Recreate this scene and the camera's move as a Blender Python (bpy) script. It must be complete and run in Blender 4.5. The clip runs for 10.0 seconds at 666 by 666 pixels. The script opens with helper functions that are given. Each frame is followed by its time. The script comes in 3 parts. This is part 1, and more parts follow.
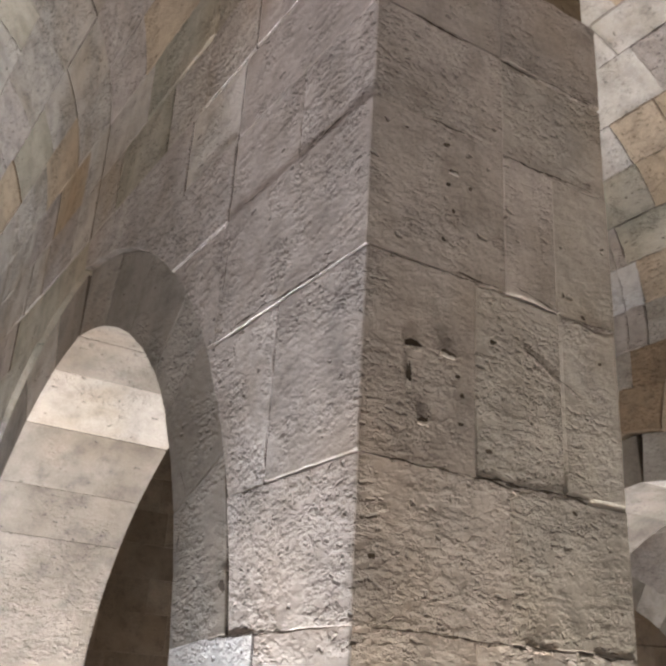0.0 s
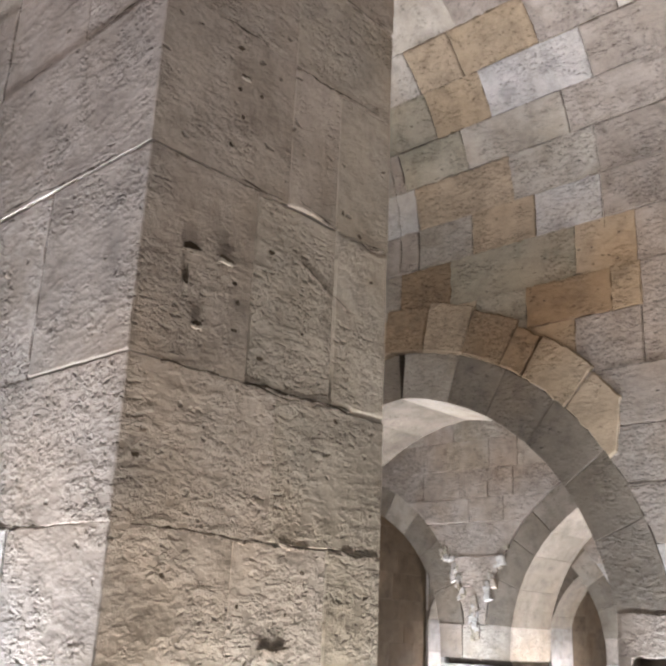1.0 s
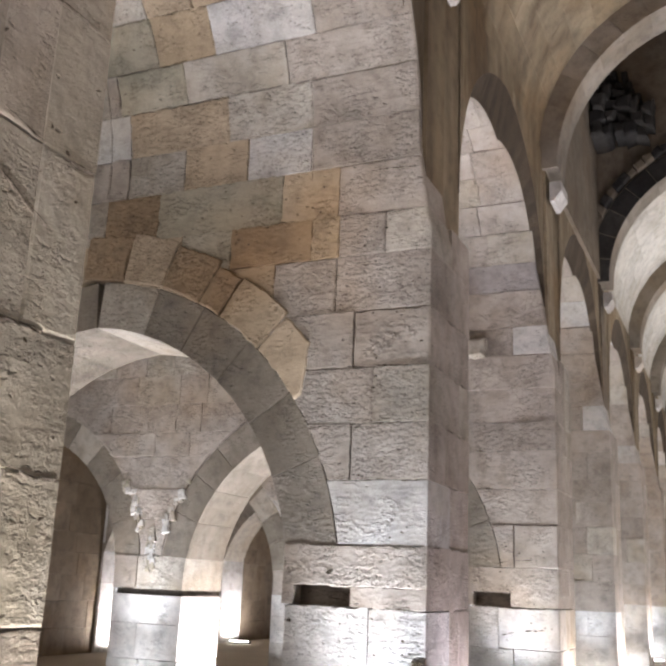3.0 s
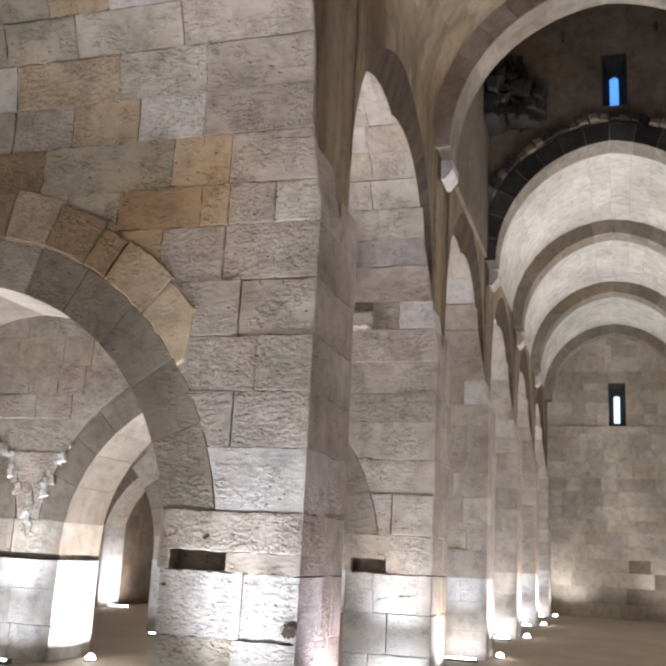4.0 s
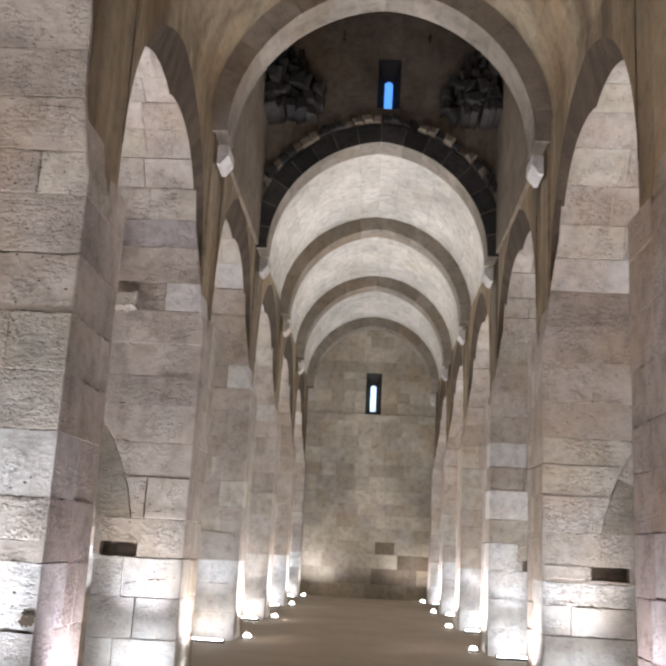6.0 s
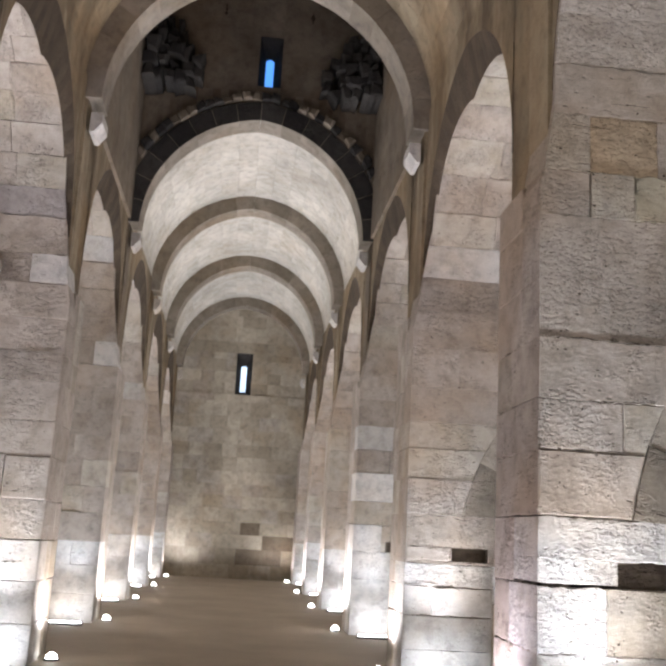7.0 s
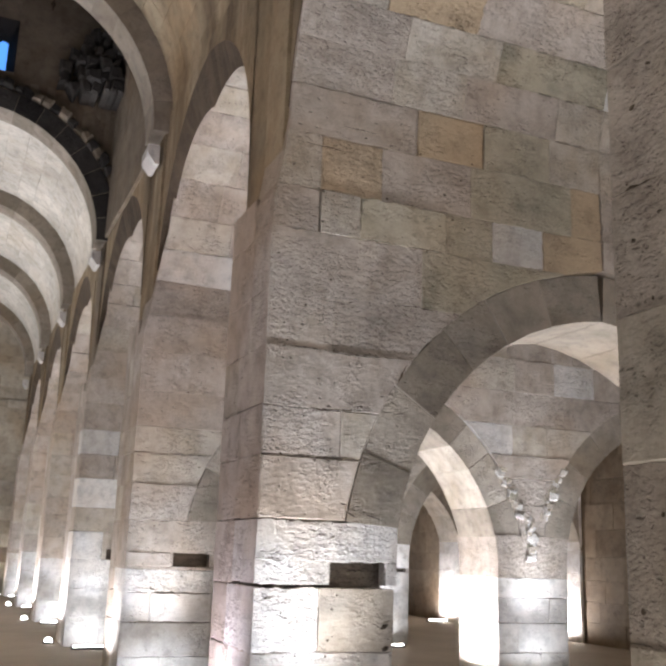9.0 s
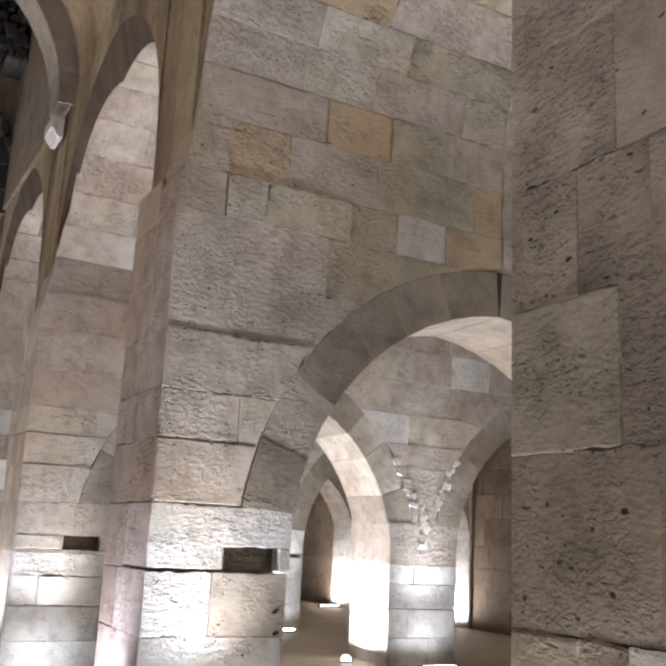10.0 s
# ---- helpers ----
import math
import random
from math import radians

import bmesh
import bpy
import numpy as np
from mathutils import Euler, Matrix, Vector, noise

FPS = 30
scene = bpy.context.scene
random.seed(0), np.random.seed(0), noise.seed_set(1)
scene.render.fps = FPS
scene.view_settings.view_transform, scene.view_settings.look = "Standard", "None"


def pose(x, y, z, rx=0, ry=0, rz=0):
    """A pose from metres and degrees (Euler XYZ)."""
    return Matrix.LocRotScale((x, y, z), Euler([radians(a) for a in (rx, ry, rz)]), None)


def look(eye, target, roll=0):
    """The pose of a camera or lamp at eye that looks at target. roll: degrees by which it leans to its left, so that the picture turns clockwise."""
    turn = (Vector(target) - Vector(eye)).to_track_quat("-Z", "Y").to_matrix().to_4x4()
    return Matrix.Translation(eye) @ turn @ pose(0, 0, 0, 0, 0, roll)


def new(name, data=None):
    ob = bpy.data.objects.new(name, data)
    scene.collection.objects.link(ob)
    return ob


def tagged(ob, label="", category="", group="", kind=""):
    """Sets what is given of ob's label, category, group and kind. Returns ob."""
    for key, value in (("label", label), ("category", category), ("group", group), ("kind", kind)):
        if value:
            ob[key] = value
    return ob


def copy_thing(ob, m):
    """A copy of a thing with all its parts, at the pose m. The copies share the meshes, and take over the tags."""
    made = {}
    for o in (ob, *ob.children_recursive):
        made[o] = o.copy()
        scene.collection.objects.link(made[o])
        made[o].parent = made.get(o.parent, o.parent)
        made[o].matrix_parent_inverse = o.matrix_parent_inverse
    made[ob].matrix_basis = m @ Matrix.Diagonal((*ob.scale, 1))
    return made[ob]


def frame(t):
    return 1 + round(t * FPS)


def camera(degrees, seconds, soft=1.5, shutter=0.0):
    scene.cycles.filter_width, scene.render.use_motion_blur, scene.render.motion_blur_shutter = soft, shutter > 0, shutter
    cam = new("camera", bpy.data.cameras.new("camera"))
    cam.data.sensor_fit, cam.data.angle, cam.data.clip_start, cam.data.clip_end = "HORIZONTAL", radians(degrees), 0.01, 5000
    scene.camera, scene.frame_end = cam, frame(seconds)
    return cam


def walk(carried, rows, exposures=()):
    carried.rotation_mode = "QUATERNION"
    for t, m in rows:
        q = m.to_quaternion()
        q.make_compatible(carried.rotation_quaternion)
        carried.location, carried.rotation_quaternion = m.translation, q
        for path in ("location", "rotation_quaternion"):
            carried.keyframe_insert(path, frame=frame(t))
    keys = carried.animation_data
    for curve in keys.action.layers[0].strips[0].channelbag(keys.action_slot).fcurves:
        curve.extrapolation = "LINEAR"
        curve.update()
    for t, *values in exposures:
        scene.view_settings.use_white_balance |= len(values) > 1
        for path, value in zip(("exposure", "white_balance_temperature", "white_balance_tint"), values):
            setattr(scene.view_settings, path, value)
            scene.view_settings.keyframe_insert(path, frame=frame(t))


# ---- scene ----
cam = camera(39.8, 10.0, soft=3.0)
PATH = [
    (0, (-0.117, 0.813, 1.512), (-1.69, 1.772, 2.291), 3.4),
    (0.5, (-0.107, 0.807, 1.502), (-1.548, 1.993, 2.222), 2.4),
    (1, (-0.106, 0.814, 1.493), (-1.421, 2.187, 2.115), 2.5),
    (1.5, (-0.121, 0.819, 1.488), (-1.293, 2.336, 2.058), 3.1),
    (2, (-0.122, 0.82, 1.474), (-1.185, 2.432, 1.996), 2.6),
    (2.5, (-0.104, 0.801, 1.456), (-1.026, 2.494, 1.988), 2.3),
    (4, (0.004, 0.75, 1.45), (-0.58, 2.605, 1.917), 3.0),
    (4.5, (0.031, 0.739, 1.438), (-0.435, 2.632, 1.883), 2.7),
    (5, (0.05, 0.7, 1.439), (-0.275, 2.619, 1.898), 3.2),
    (6.5, (0.056, 0.747, 1.503), (0.083, 2.697, 1.946), 3.0),
    (7, (0.042, 0.786, 1.498), (0.228, 2.731, 1.926), 3.2),
    (7.5, (0.06, 0.786, 1.483), (0.447, 2.704, 1.897), 2.9),
    (8, (0.06, 0.779, 1.485), (0.601, 2.657, 1.906), 2.8),
    (8.5, (0.076, 0.757, 1.474), (0.723, 2.599, 1.911), 2.2),
    (9, (0.068, 0.737, 1.485), (0.805, 2.537, 1.95), 1.9),
    (9.5, (0.069, 0.721, 1.486), (0.905, 2.476, 1.956), 1.9),
    (10, (0.068, 0.724, 1.482), (0.998, 2.438, 1.927), 2.7),
]
walk(cam, [(t, look(eye, target, roll)) for t, eye, target, roll in PATH], exposures=[(0, 0.38)])

# ---- light ----
world = bpy.data.worlds.new("world")
scene.world = world
world.use_nodes = True
world.node_tree.nodes["Background"].inputs["Color"].default_value = (0.10, 0.22, 0.5, 1)
world.node_tree.nodes["Background"].inputs["Strength"].default_value = 0.05

PITCH, FIRST, THICK, NAVE = 4.5, 2.02, 0.97, 1.95
# Row -1 lies unseen behind the camera; its walls and lamps add bounce and fill.
ROWS = range(-1, 7)
END, BACK, OUTER = 30.42, -7.0, 11.4
A1, A2, HALF, SPRING, LEAN, RING = 4.79, 9.55, 1.85, 1.36, 0.16, 0.39   # low arches
ZS, VR, VHALF, STEP, UPPER = 4.6, 1.905, 1.765, 4.05, 2.05                                        # side vaults
NZ, NHALF, NCROWN = 6.52, 2.08, 8.66                                      # nave vault


def front_of(k):
    return FIRST + PITCH * k


def bar_lamp(x, y, power, tilt, colour, spread=120, length=0.46, z=0.075, spin=0.0):
    data = bpy.data.lights.new("bar_light", "AREA")
    data.shape, data.size, data.size_y = "RECTANGLE", length, 0.05
    data.energy, data.color, data.spread = power, colour, radians(spread)
    ob = new("bar_light", data)
    ob.matrix_world = pose(x, y, z, 180 + tilt, 0, spin)
    return ob


def disc_lamp(eye, target, power, colour):
    data = bpy.data.lights.new("disc_light", "AREA")
    data.shape, data.size, data.energy, data.color = "DISK", 0.12, power, colour
    ob = new("disc_light", data)
    ob.matrix_world = look(eye, target)
    return ob


def spot_lamp(eye, target, power, colour, angle=95, blend=0.9):
    data = bpy.data.lights.new("spot_light", "SPOT")
    data.energy, data.color, data.spot_size, data.spot_blend, data.shadow_soft_size = power, colour, radians(angle), blend, 0.04
    ob = new("spot_light", data)
    ob.matrix_world = look(eye, target)
    return ob


COOL, SOFT, LILAC = (0.93, 0.92, 1.0), (0.80, 0.86, 1.0), (0.90, 0.83, 1.0)
BARS, SPOTS = [], []
for k in ROWS:
    y = front_of(k)
    for s in (-1, 1):
        BARS.append((s * 2.3, y - 0.36, 0.0))
        bar_lamp(s * 2.3, y - 0.36, 5 if k > 1 else 6, -40, SOFT, 160)
        bar_lamp(s * 2.3, y - 0.36, 26 if k == 2 else 14 if k > 1 else 30, 1, SOFT, 66, z=0.085)
        SPOTS.append((s * 1.80, y + 0.55, 0))
        if k == 0:
            spot_lamp((s * 1.80, y + 0.55, 0.15), (s * 1.9, y + 0.6, 4.0), 460 if s < 0 else 75, (0.97, 0.95, 0.93), 140)
            if s < 0:
                # added spot without a fixture, to brighten the upper left wall ahead
                spot_lamp((s * 1.80, y + 0.85, 0.15), (s * 2.35, y + 4.3, 5.0), 260, LILAC, 42, 1.0)
        else:
            spot_lamp((s * (1.80 if k < 2 else 1.62), y + 0.55, 0.15), (s * 0.9, y + (1.9 if k < 2 else 1.0), 6.0), (240, 190, 320, 320, 320, 130)[k - 1] if k < 7 else 150, LILAC if k < 2 else COOL, 120 if k < 2 else 150)
        if k < 6:
            BARS.append((s * 7.14, y - 0.42, 0.0))
            bar_lamp(s * 7.14, y - 0.42, 9, 0, SOFT, 160)
            bar_lamp(s * 7.14, y - 0.42, 30, 1, SOFT, 66, z=0.085)
            SPOTS.append((s * 6.34, y + 0.5, 0))
            disc_lamp((s * 6.34, y + 0.5, 0.15), (s * 6.2, y + 0.5, 3.4), 150, COOL)
            if k > 0:
                BARS.append((s * 11.05, y + 0.5, 0.0))
                disc_lamp((s * 11.05, y + 0.5, 0.08), (s * 10.9, y + 0.5, 3.4), 90, COOL)


# ---- materials ----
def nodes_of(name, rough=0.85):
    m = bpy.data.materials.new(name)
    m.use_nodes = True
    t = m.node_tree
    bsdf = t.nodes["Principled BSDF"]
    bsdf.inputs["Roughness"].default_value = rough
    bsdf.inputs["Specular IOR Level"].default_value = 0.25
    return m, t, bsdf


def noise_node(t, co, scale, detail=6, rough=0.6):
    n = t.nodes.new("ShaderNodeTexNoise")
    n.inputs["Scale"].default_value, n.inputs["Detail"].default_value, n.inputs["Roughness"].default_value = scale, detail, rough
    t.links.new(co, n.inputs["Vector"])
    return n.outputs["Fac"]


def ramp(t, fac, stops):
    r = t.nodes.new("ShaderNodeValToRGB")
    while len(r.color_ramp.elements) < len(stops):
        r.color_ramp.elements.new(0.5)
    for e, (p, c) in zip(r.color_ramp.elements, stops):
        e.position, e.color = p, (*c, 1) if isinstance(c, tuple) else (c, c, c, 1)
    t.links.new(fac, r.inputs["Fac"])
    return r.outputs["Color"]


def mix(t, kind, fac, a, b):
    n = t.nodes.new("ShaderNodeMix")
    n.data_type, n.blend_type = "RGBA", kind
    for socket, value in ((n.inputs["Factor"], fac), (n.inputs["A"], a), (n.inputs["B"], b)):
        if hasattr(value, "is_linked"):
            t.links.new(value, socket)
        else:
            socket.default_value = value if not isinstance(value, tuple) else (*value, 1)
    return n.outputs["Result"]


def calc(t, op, a, b=0.0, c=0.0):
    n = t.nodes.new("ShaderNodeMath")
    n.operation = op
    for socket, value in zip(n.inputs, (a, b, c)):
        if hasattr(value, "is_linked"):
            t.links.new(value, socket)
        else:
            socket.default_value = value
    return n.outputs[0]


def stone_material(name, dark, light, stain, pit=1.0, rough=0.88, streak=0.0, drifting=0.5):
    """Weathered limestone: a tone for each block, clouds, grain, stains, pits and tooling marks."""
    m, t, bsdf = nodes_of(name, rough)
    co = t.nodes.new("ShaderNodeTexCoord").outputs["Object"]
    info = t.nodes.new("ShaderNodeObjectInfo").outputs["Random"]
    island = t.nodes.new("ShaderNodeNewGeometry").outputs["Random Per Island"]
    own = calc(t, "FRACT", calc(t, "ADD", info, island))
    own2 = calc(t, "FRACT", calc(t, "MULTIPLY", own, 7.31))
    shift = t.nodes.new("ShaderNodeVectorMath")
    shift.operation = "MULTIPLY_ADD"
    shift.inputs[1].default_value = (1, 1, 1)
    comb = t.nodes.new("ShaderNodeCombineXYZ")
    t.links.new(calc(t, "MULTIPLY", own, 40.0), comb.inputs[0])
    t.links.new(calc(t, "MULTIPLY", own2, 40.0), comb.inputs[2])
    t.links.new(co, shift.inputs[0])
    t.links.new(comb.outputs[0], shift.inputs[2])
    loc = shift.outputs[0]
    cloud = noise_node(t, loc, 2.0, 4, 0.55)
    grain = noise_node(t, loc, 70, 3, 0.6)
    base = ramp(t, own, [(0.0, dark), (0.5, tuple((a + b) / 2 for a, b in zip(dark, light))), (1.0, light)])
    base = mix(t, "MIX", ramp(t, cloud, [(0.44, 0.0), (0.70, 0.6)]), base, stain)
    base = mix(t, "MULTIPLY", 0.5, base, ramp(t, grain, [(0.3, 0.78), (0.62, 1.08)]))
    wide = noise_node(t, co, 0.7, 4, 0.6)
    base = mix(t, "MULTIPLY", 0.6, base, ramp(t, wide, [(0.32, 0.66), (0.62, 1.1)]))
    if streak:
        run = t.nodes.new("ShaderNodeMapping")
        run.inputs["Scale"].default_value = (1.3, 1.3, 0.25)
        t.links.new(co, run.inputs["Vector"])
        base = mix(t, "MIX", calc(t, "MULTIPLY", ramp(t, noise_node(t, run.outputs[0], 1.3, 2, 0.5), [(0.44, 0.0), (0.66, 1.0)]), streak), base, (0.085, 0.06, 0.035))
    drift = noise_node(t, co, 0.62, 3, 0.55)
    base = mix(t, "MIX", ramp(t, drift, [(0.50, 0.0), (0.68, drifting)]), base, tuple(min(1.0, c * f) for c, f in zip(dark, (1.0, 0.82, 0.62))))
    grime = noise_node(t, loc, 6.5, 6, 0.62)
    base = mix(t, "MULTIPLY", 0.6, base, ramp(t, grime, [(0.34, 0.60), (0.5, 0.98), (0.66, 1.10)]))
    stretch = t.nodes.new("ShaderNodeMapping")
    stretch.inputs["Scale"].default_value = (0.62, 0.62, 1.15)
    t.links.new(loc, stretch.inputs["Vector"])
    warp = t.nodes.new("ShaderNodeTexNoise")
    warp.inputs["Scale"].default_value, warp.inputs["Detail"].default_value = 17, 3
    t.links.new(loc, warp.inputs["Vector"])
    bend = t.nodes.new("ShaderNodeVectorMath")
    bend.operation = "MULTIPLY_ADD"
    bend.inputs[1].default_value = (0.07, 0.07, 0.05)
    t.links.new(warp.outputs["Color"], bend.inputs[0])
    t.links.new(stretch.outputs[0], bend.inputs[2])
    patch = noise_node(t, loc, 3.4, 3, 0.55)
    where = ramp(t, calc(t, "MULTIPLY_ADD", own2, 0.22, patch), [(0.52, 0.0), (0.66, 1.0)])
    # pits: some cells of two sizes are hollow
    hole = None
    for size, some, reach in ((24, 0.86, 0.24), (44, 0.52, 0.36)):
        vor = t.nodes.new("ShaderNodeTexVoronoi")
        vor.inputs["Scale"].default_value = size
        t.links.new(bend.outputs[0], vor.inputs["Vector"])
        sep = t.nodes.new("ShaderNodeSeparateXYZ")
        t.links.new(vor.outputs["Color"], sep.inputs[0])
        bore = calc(t, "MULTIPLY", ramp(t, vor.outputs["Distance"], [(0.10, 1.0), (reach, 0.0)]), calc(t, "GREATER_THAN", sep.outputs[0], some))
        hole = bore if hole is None else calc(t, "MAXIMUM", hole, calc(t, "MULTIPLY", bore, where))
    base = mix(t, "MIX", calc(t, "MULTIPLY", hole, 0.5), base, tuple(c * 0.3 for c in dark))
    t.links.new(base, bsdf.inputs["Base Color"])
    # tooled and flaked skin where the stone is rough, nearly smooth elsewhere
    flakes = ramp(t, noise_node(t, stretch.outputs[0], 27, 5, 0.68), [(0.42, 0.0), (0.72, 1.0)])
    waves = noise_node(t, loc, 4.5, 3, 0.5)
    height = calc(t, "MULTIPLY", flakes, calc(t, "MULTIPLY_ADD", where, 0.68, 0.15))
    height = calc(t, "SUBTRACT", height, calc(t, "MULTIPLY", hole, 0.75))
    height = calc(t, "ADD", height, calc(t, "MULTIPLY", waves, 1.1))
    height = calc(t, "ADD", height, calc(t, "MULTIPLY", grain, 0.10))
    bump = t.nodes.new("ShaderNodeBump")
    bump.inputs["Strength"].default_value = 0.9
    bump.inputs["Distance"].default_value = 0.018 * pit
    t.links.new(height, bump.inputs["Height"])
    t.links.new(bump.outputs[0], bsdf.inputs["Normal"])
    return m


GREY = stone_material("limestone_grey", (0.345, 0.293, 0.243), (0.435, 0.375, 0.315), (0.23, 0.185, 0.14))
WARMST = stone_material("limestone_warm", (0.37, 0.32, 0.26), (0.46, 0.41, 0.34), (0.27, 0.22, 0.15))
PALE = stone_material("limestone_pale", (0.45, 0.42, 0.38), (0.60, 0.57, 0.52), (0.38, 0.33, 0.27), 0.8)
OCHRE = stone_material("limestone_ochre", (0.36, 0.27, 0.17), (0.45, 0.35, 0.24), (0.30, 0.235, 0.16))
RUST = stone_material("limestone_rust", (0.26, 0.18, 0.105), (0.33, 0.235, 0.145), (0.17, 0.12, 0.075))
GREEN = stone_material("limestone_lichen", (0.33, 0.285, 0.21), (0.40, 0.35, 0.265), (0.20, 0.19, 0.13))
RINGST = stone_material("limestone_arch", (0.21, 0.178, 0.137), (0.29, 0.25, 0.20), (0.13, 0.104, 0.073), 0.5)
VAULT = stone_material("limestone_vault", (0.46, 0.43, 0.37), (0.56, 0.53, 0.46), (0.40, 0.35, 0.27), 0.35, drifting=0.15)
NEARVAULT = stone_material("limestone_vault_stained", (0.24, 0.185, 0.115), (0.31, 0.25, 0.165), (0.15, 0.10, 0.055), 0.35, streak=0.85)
NEARBLACK = stone_material("near_black_masonry", (0.035, 0.032, 0.030), (0.075, 0.068, 0.060), (0.03, 0.025, 0.02), 1.6)
BROWN = stone_material("brown_masonry", (0.17, 0.135, 0.095), (0.24, 0.195, 0.145), (0.11, 0.085, 0.055), 0.7)
# Near-black brown: shade of soffits, holes and joints put into the colour.
SHADE = stone_material("shade_dark_stone", (0.05, 0.036, 0.022), (0.085, 0.062, 0.04), (0.045, 0.032, 0.02), 0.4)
SOOTED = stone_material("limestone_sooted", (0.28, 0.243, 0.22), (0.34, 0.30, 0.272), (0.12, 0.105, 0.10))
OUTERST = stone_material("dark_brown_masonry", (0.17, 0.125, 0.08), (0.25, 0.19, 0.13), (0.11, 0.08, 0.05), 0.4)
MORTAR = stone_material("old_mortar", (0.19, 0.16, 0.13), (0.25, 0.215, 0.18), (0.14, 0.115, 0.09), 1.0)
ENDST = stone_material("limestone_end_wall", (0.33, 0.285, 0.215), (0.52, 0.46, 0.365), (0.32, 0.275, 0.205), 0.4)


def floor_material():
    m, t, bsdf = nodes_of("floor_screed", 0.6)
    co = t.nodes.new("ShaderNodeTexCoord").outputs["Object"]
    base = ramp(t, noise_node(t, co, 0.9, 6, 0.6), [(0.3, (0.42, 0.36, 0.28)), (0.7, (0.54, 0.47, 0.38))])
    base = mix(t, "MULTIPLY", 0.5, base, ramp(t, noise_node(t, co, 45, 4, 0.7), [(0.3, 0.7), (0.65, 1.1)]))
    sep = t.nodes.new("ShaderNodeSeparateXYZ")
    t.links.new(co, sep.inputs[0])
    run = t.nodes.new("ShaderNodeMapping")
    run.inputs["Scale"].default_value = (0.7, 1.2, 1)
    t.links.new(co, run.inputs["Vector"])
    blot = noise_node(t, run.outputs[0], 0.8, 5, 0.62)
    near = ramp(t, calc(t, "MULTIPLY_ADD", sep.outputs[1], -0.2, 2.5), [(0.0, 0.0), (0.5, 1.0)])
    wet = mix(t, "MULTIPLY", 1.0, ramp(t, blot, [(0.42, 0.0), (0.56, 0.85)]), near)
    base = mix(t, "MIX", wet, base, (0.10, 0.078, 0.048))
    t.links.new(base, bsdf.inputs["Base Color"])
    t.links.new(calc(t, "MULTIPLY_ADD", wet, -0.3, 0.62), bsdf.inputs["Roughness"])
    bump = t.nodes.new("ShaderNodeBump")
    bump.inputs["Strength"].default_value, bump.inputs["Distance"].default_value = 0.5, 0.01
    t.links.new(noise_node(t, co, 9, 6, 0.65), bump.inputs["Height"])
    t.links.new(bump.outputs[0], bsdf.inputs["Normal"])
    return m


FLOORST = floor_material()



def plain(name, colour, rough=0.5, metal=0.0, glow=0.0):
    m, t, bsdf = nodes_of(name, rough)
    bsdf.inputs["Base Color"].default_value = (*colour, 1)
    bsdf.inputs["Metallic"].default_value = metal
    if glow:
        bsdf.inputs["Emission Color"].default_value = (*colour, 1)
        bsdf.inputs["Emission Strength"].default_value = glow
    return m


STEEL = plain("dark_steel", (0.08, 0.08, 0.085), 0.45, 0.8)
LED = plain("lit_diffuser", (0.95, 0.97, 1.0), 0.4, 0, 14)
SKY = plain("evening_sky", (0.10, 0.34, 0.95), 0.9, 0, 1.0)
SKYFAR = plain("pale_evening_sky", (0.62, 0.78, 1.0), 0.9, 0, 1.1)


# ---- building blocks ----
def mesh_ob(name, verts, faces, material, parent=None):
    me = bpy.data.meshes.new(name)
    me.from_pydata(verts, [], faces)
    me.materials.append(material)
    me.validate()
    ob = new(name, me)
    if parent:
        ob.parent = parent
    return ob


class Heap:
    """Gathers many blocks into one mesh."""
    def __init__(self):
        self.v, self.f, self.m = [], [], []

    def add(self, verts, faces, slot=0):
        n = len(self.v)
        self.v += verts
        self.f += [[i + n for i in f] for f in faces]
        self.m += [slot] * len(faces)

    def ob(self, name, materials, parent=None):
        ob = mesh_ob(name, self.v, self.f, materials[0], parent)
        for m in materials[1:]:
            ob.data.materials.append(m)
        if len(materials) > 1:
            ob.data.polygons.foreach_set("material_index", self.m)
        return ob


def ragged(points, rng, step=0.11, wild=0.005, upright=1.0):
    out = []
    for (a, b), (c, d) in zip(points, points[1:] + points[:1]):
        n = max(1, int(math.hypot(c - a, d - b) / step))
        for i in range(n):
            f = i / n
            w = wild * (upright if abs(d - b) > abs(c - a) or i == 0 else 1.0)
            out.append((a + (c - a) * f + rng.uniform(-w, w), b + (d - b) * f + rng.uniform(-wild, wild)))
    return out


def block(outline, place, flip, rng, deep=0.12, edge=0.012, proud=0.008, wild=0.005, step=0.11):
    """A stone: outline in the face's plane (u, v), place(u, v, depth) to the world."""
    pts = ragged(outline, rng, step, wild, 0.12 if deep > 0.3 else 1.0)
    cu, cv = sum(p[0] for p in pts) / len(pts), sum(p[1] for p in pts) / len(pts)
    off = rng.uniform(-proud, proud)
    size = max(0.08, min(max(p[0] for p in pts) - min(p[0] for p in pts), max(p[1] for p in pts) - min(p[1] for p in pts)))
    f = 1 - min(0.3, 2 * edge / size)
    n = len(pts)
    verts = [place(cu + (u - cu) * f, cv + (v - cv) * f, off) for u, v in pts]
    verts += [place(u, v, off + edge * rng.uniform(0.5, 1.3)) for u, v in pts]
    verts += [place(u, v, deep) for u, v in pts]
    faces = [list(range(n))]
    for r in (0, n):
        faces += [[r + i, r + n + i, r + n + (i + 1) % n, r + (i + 1) % n] for i in range(n)]
    faces.append([2 * n + i for i in reversed(range(n))])
    if flip:
        faces = [f[::-1] for f in faces]
    return verts, faces


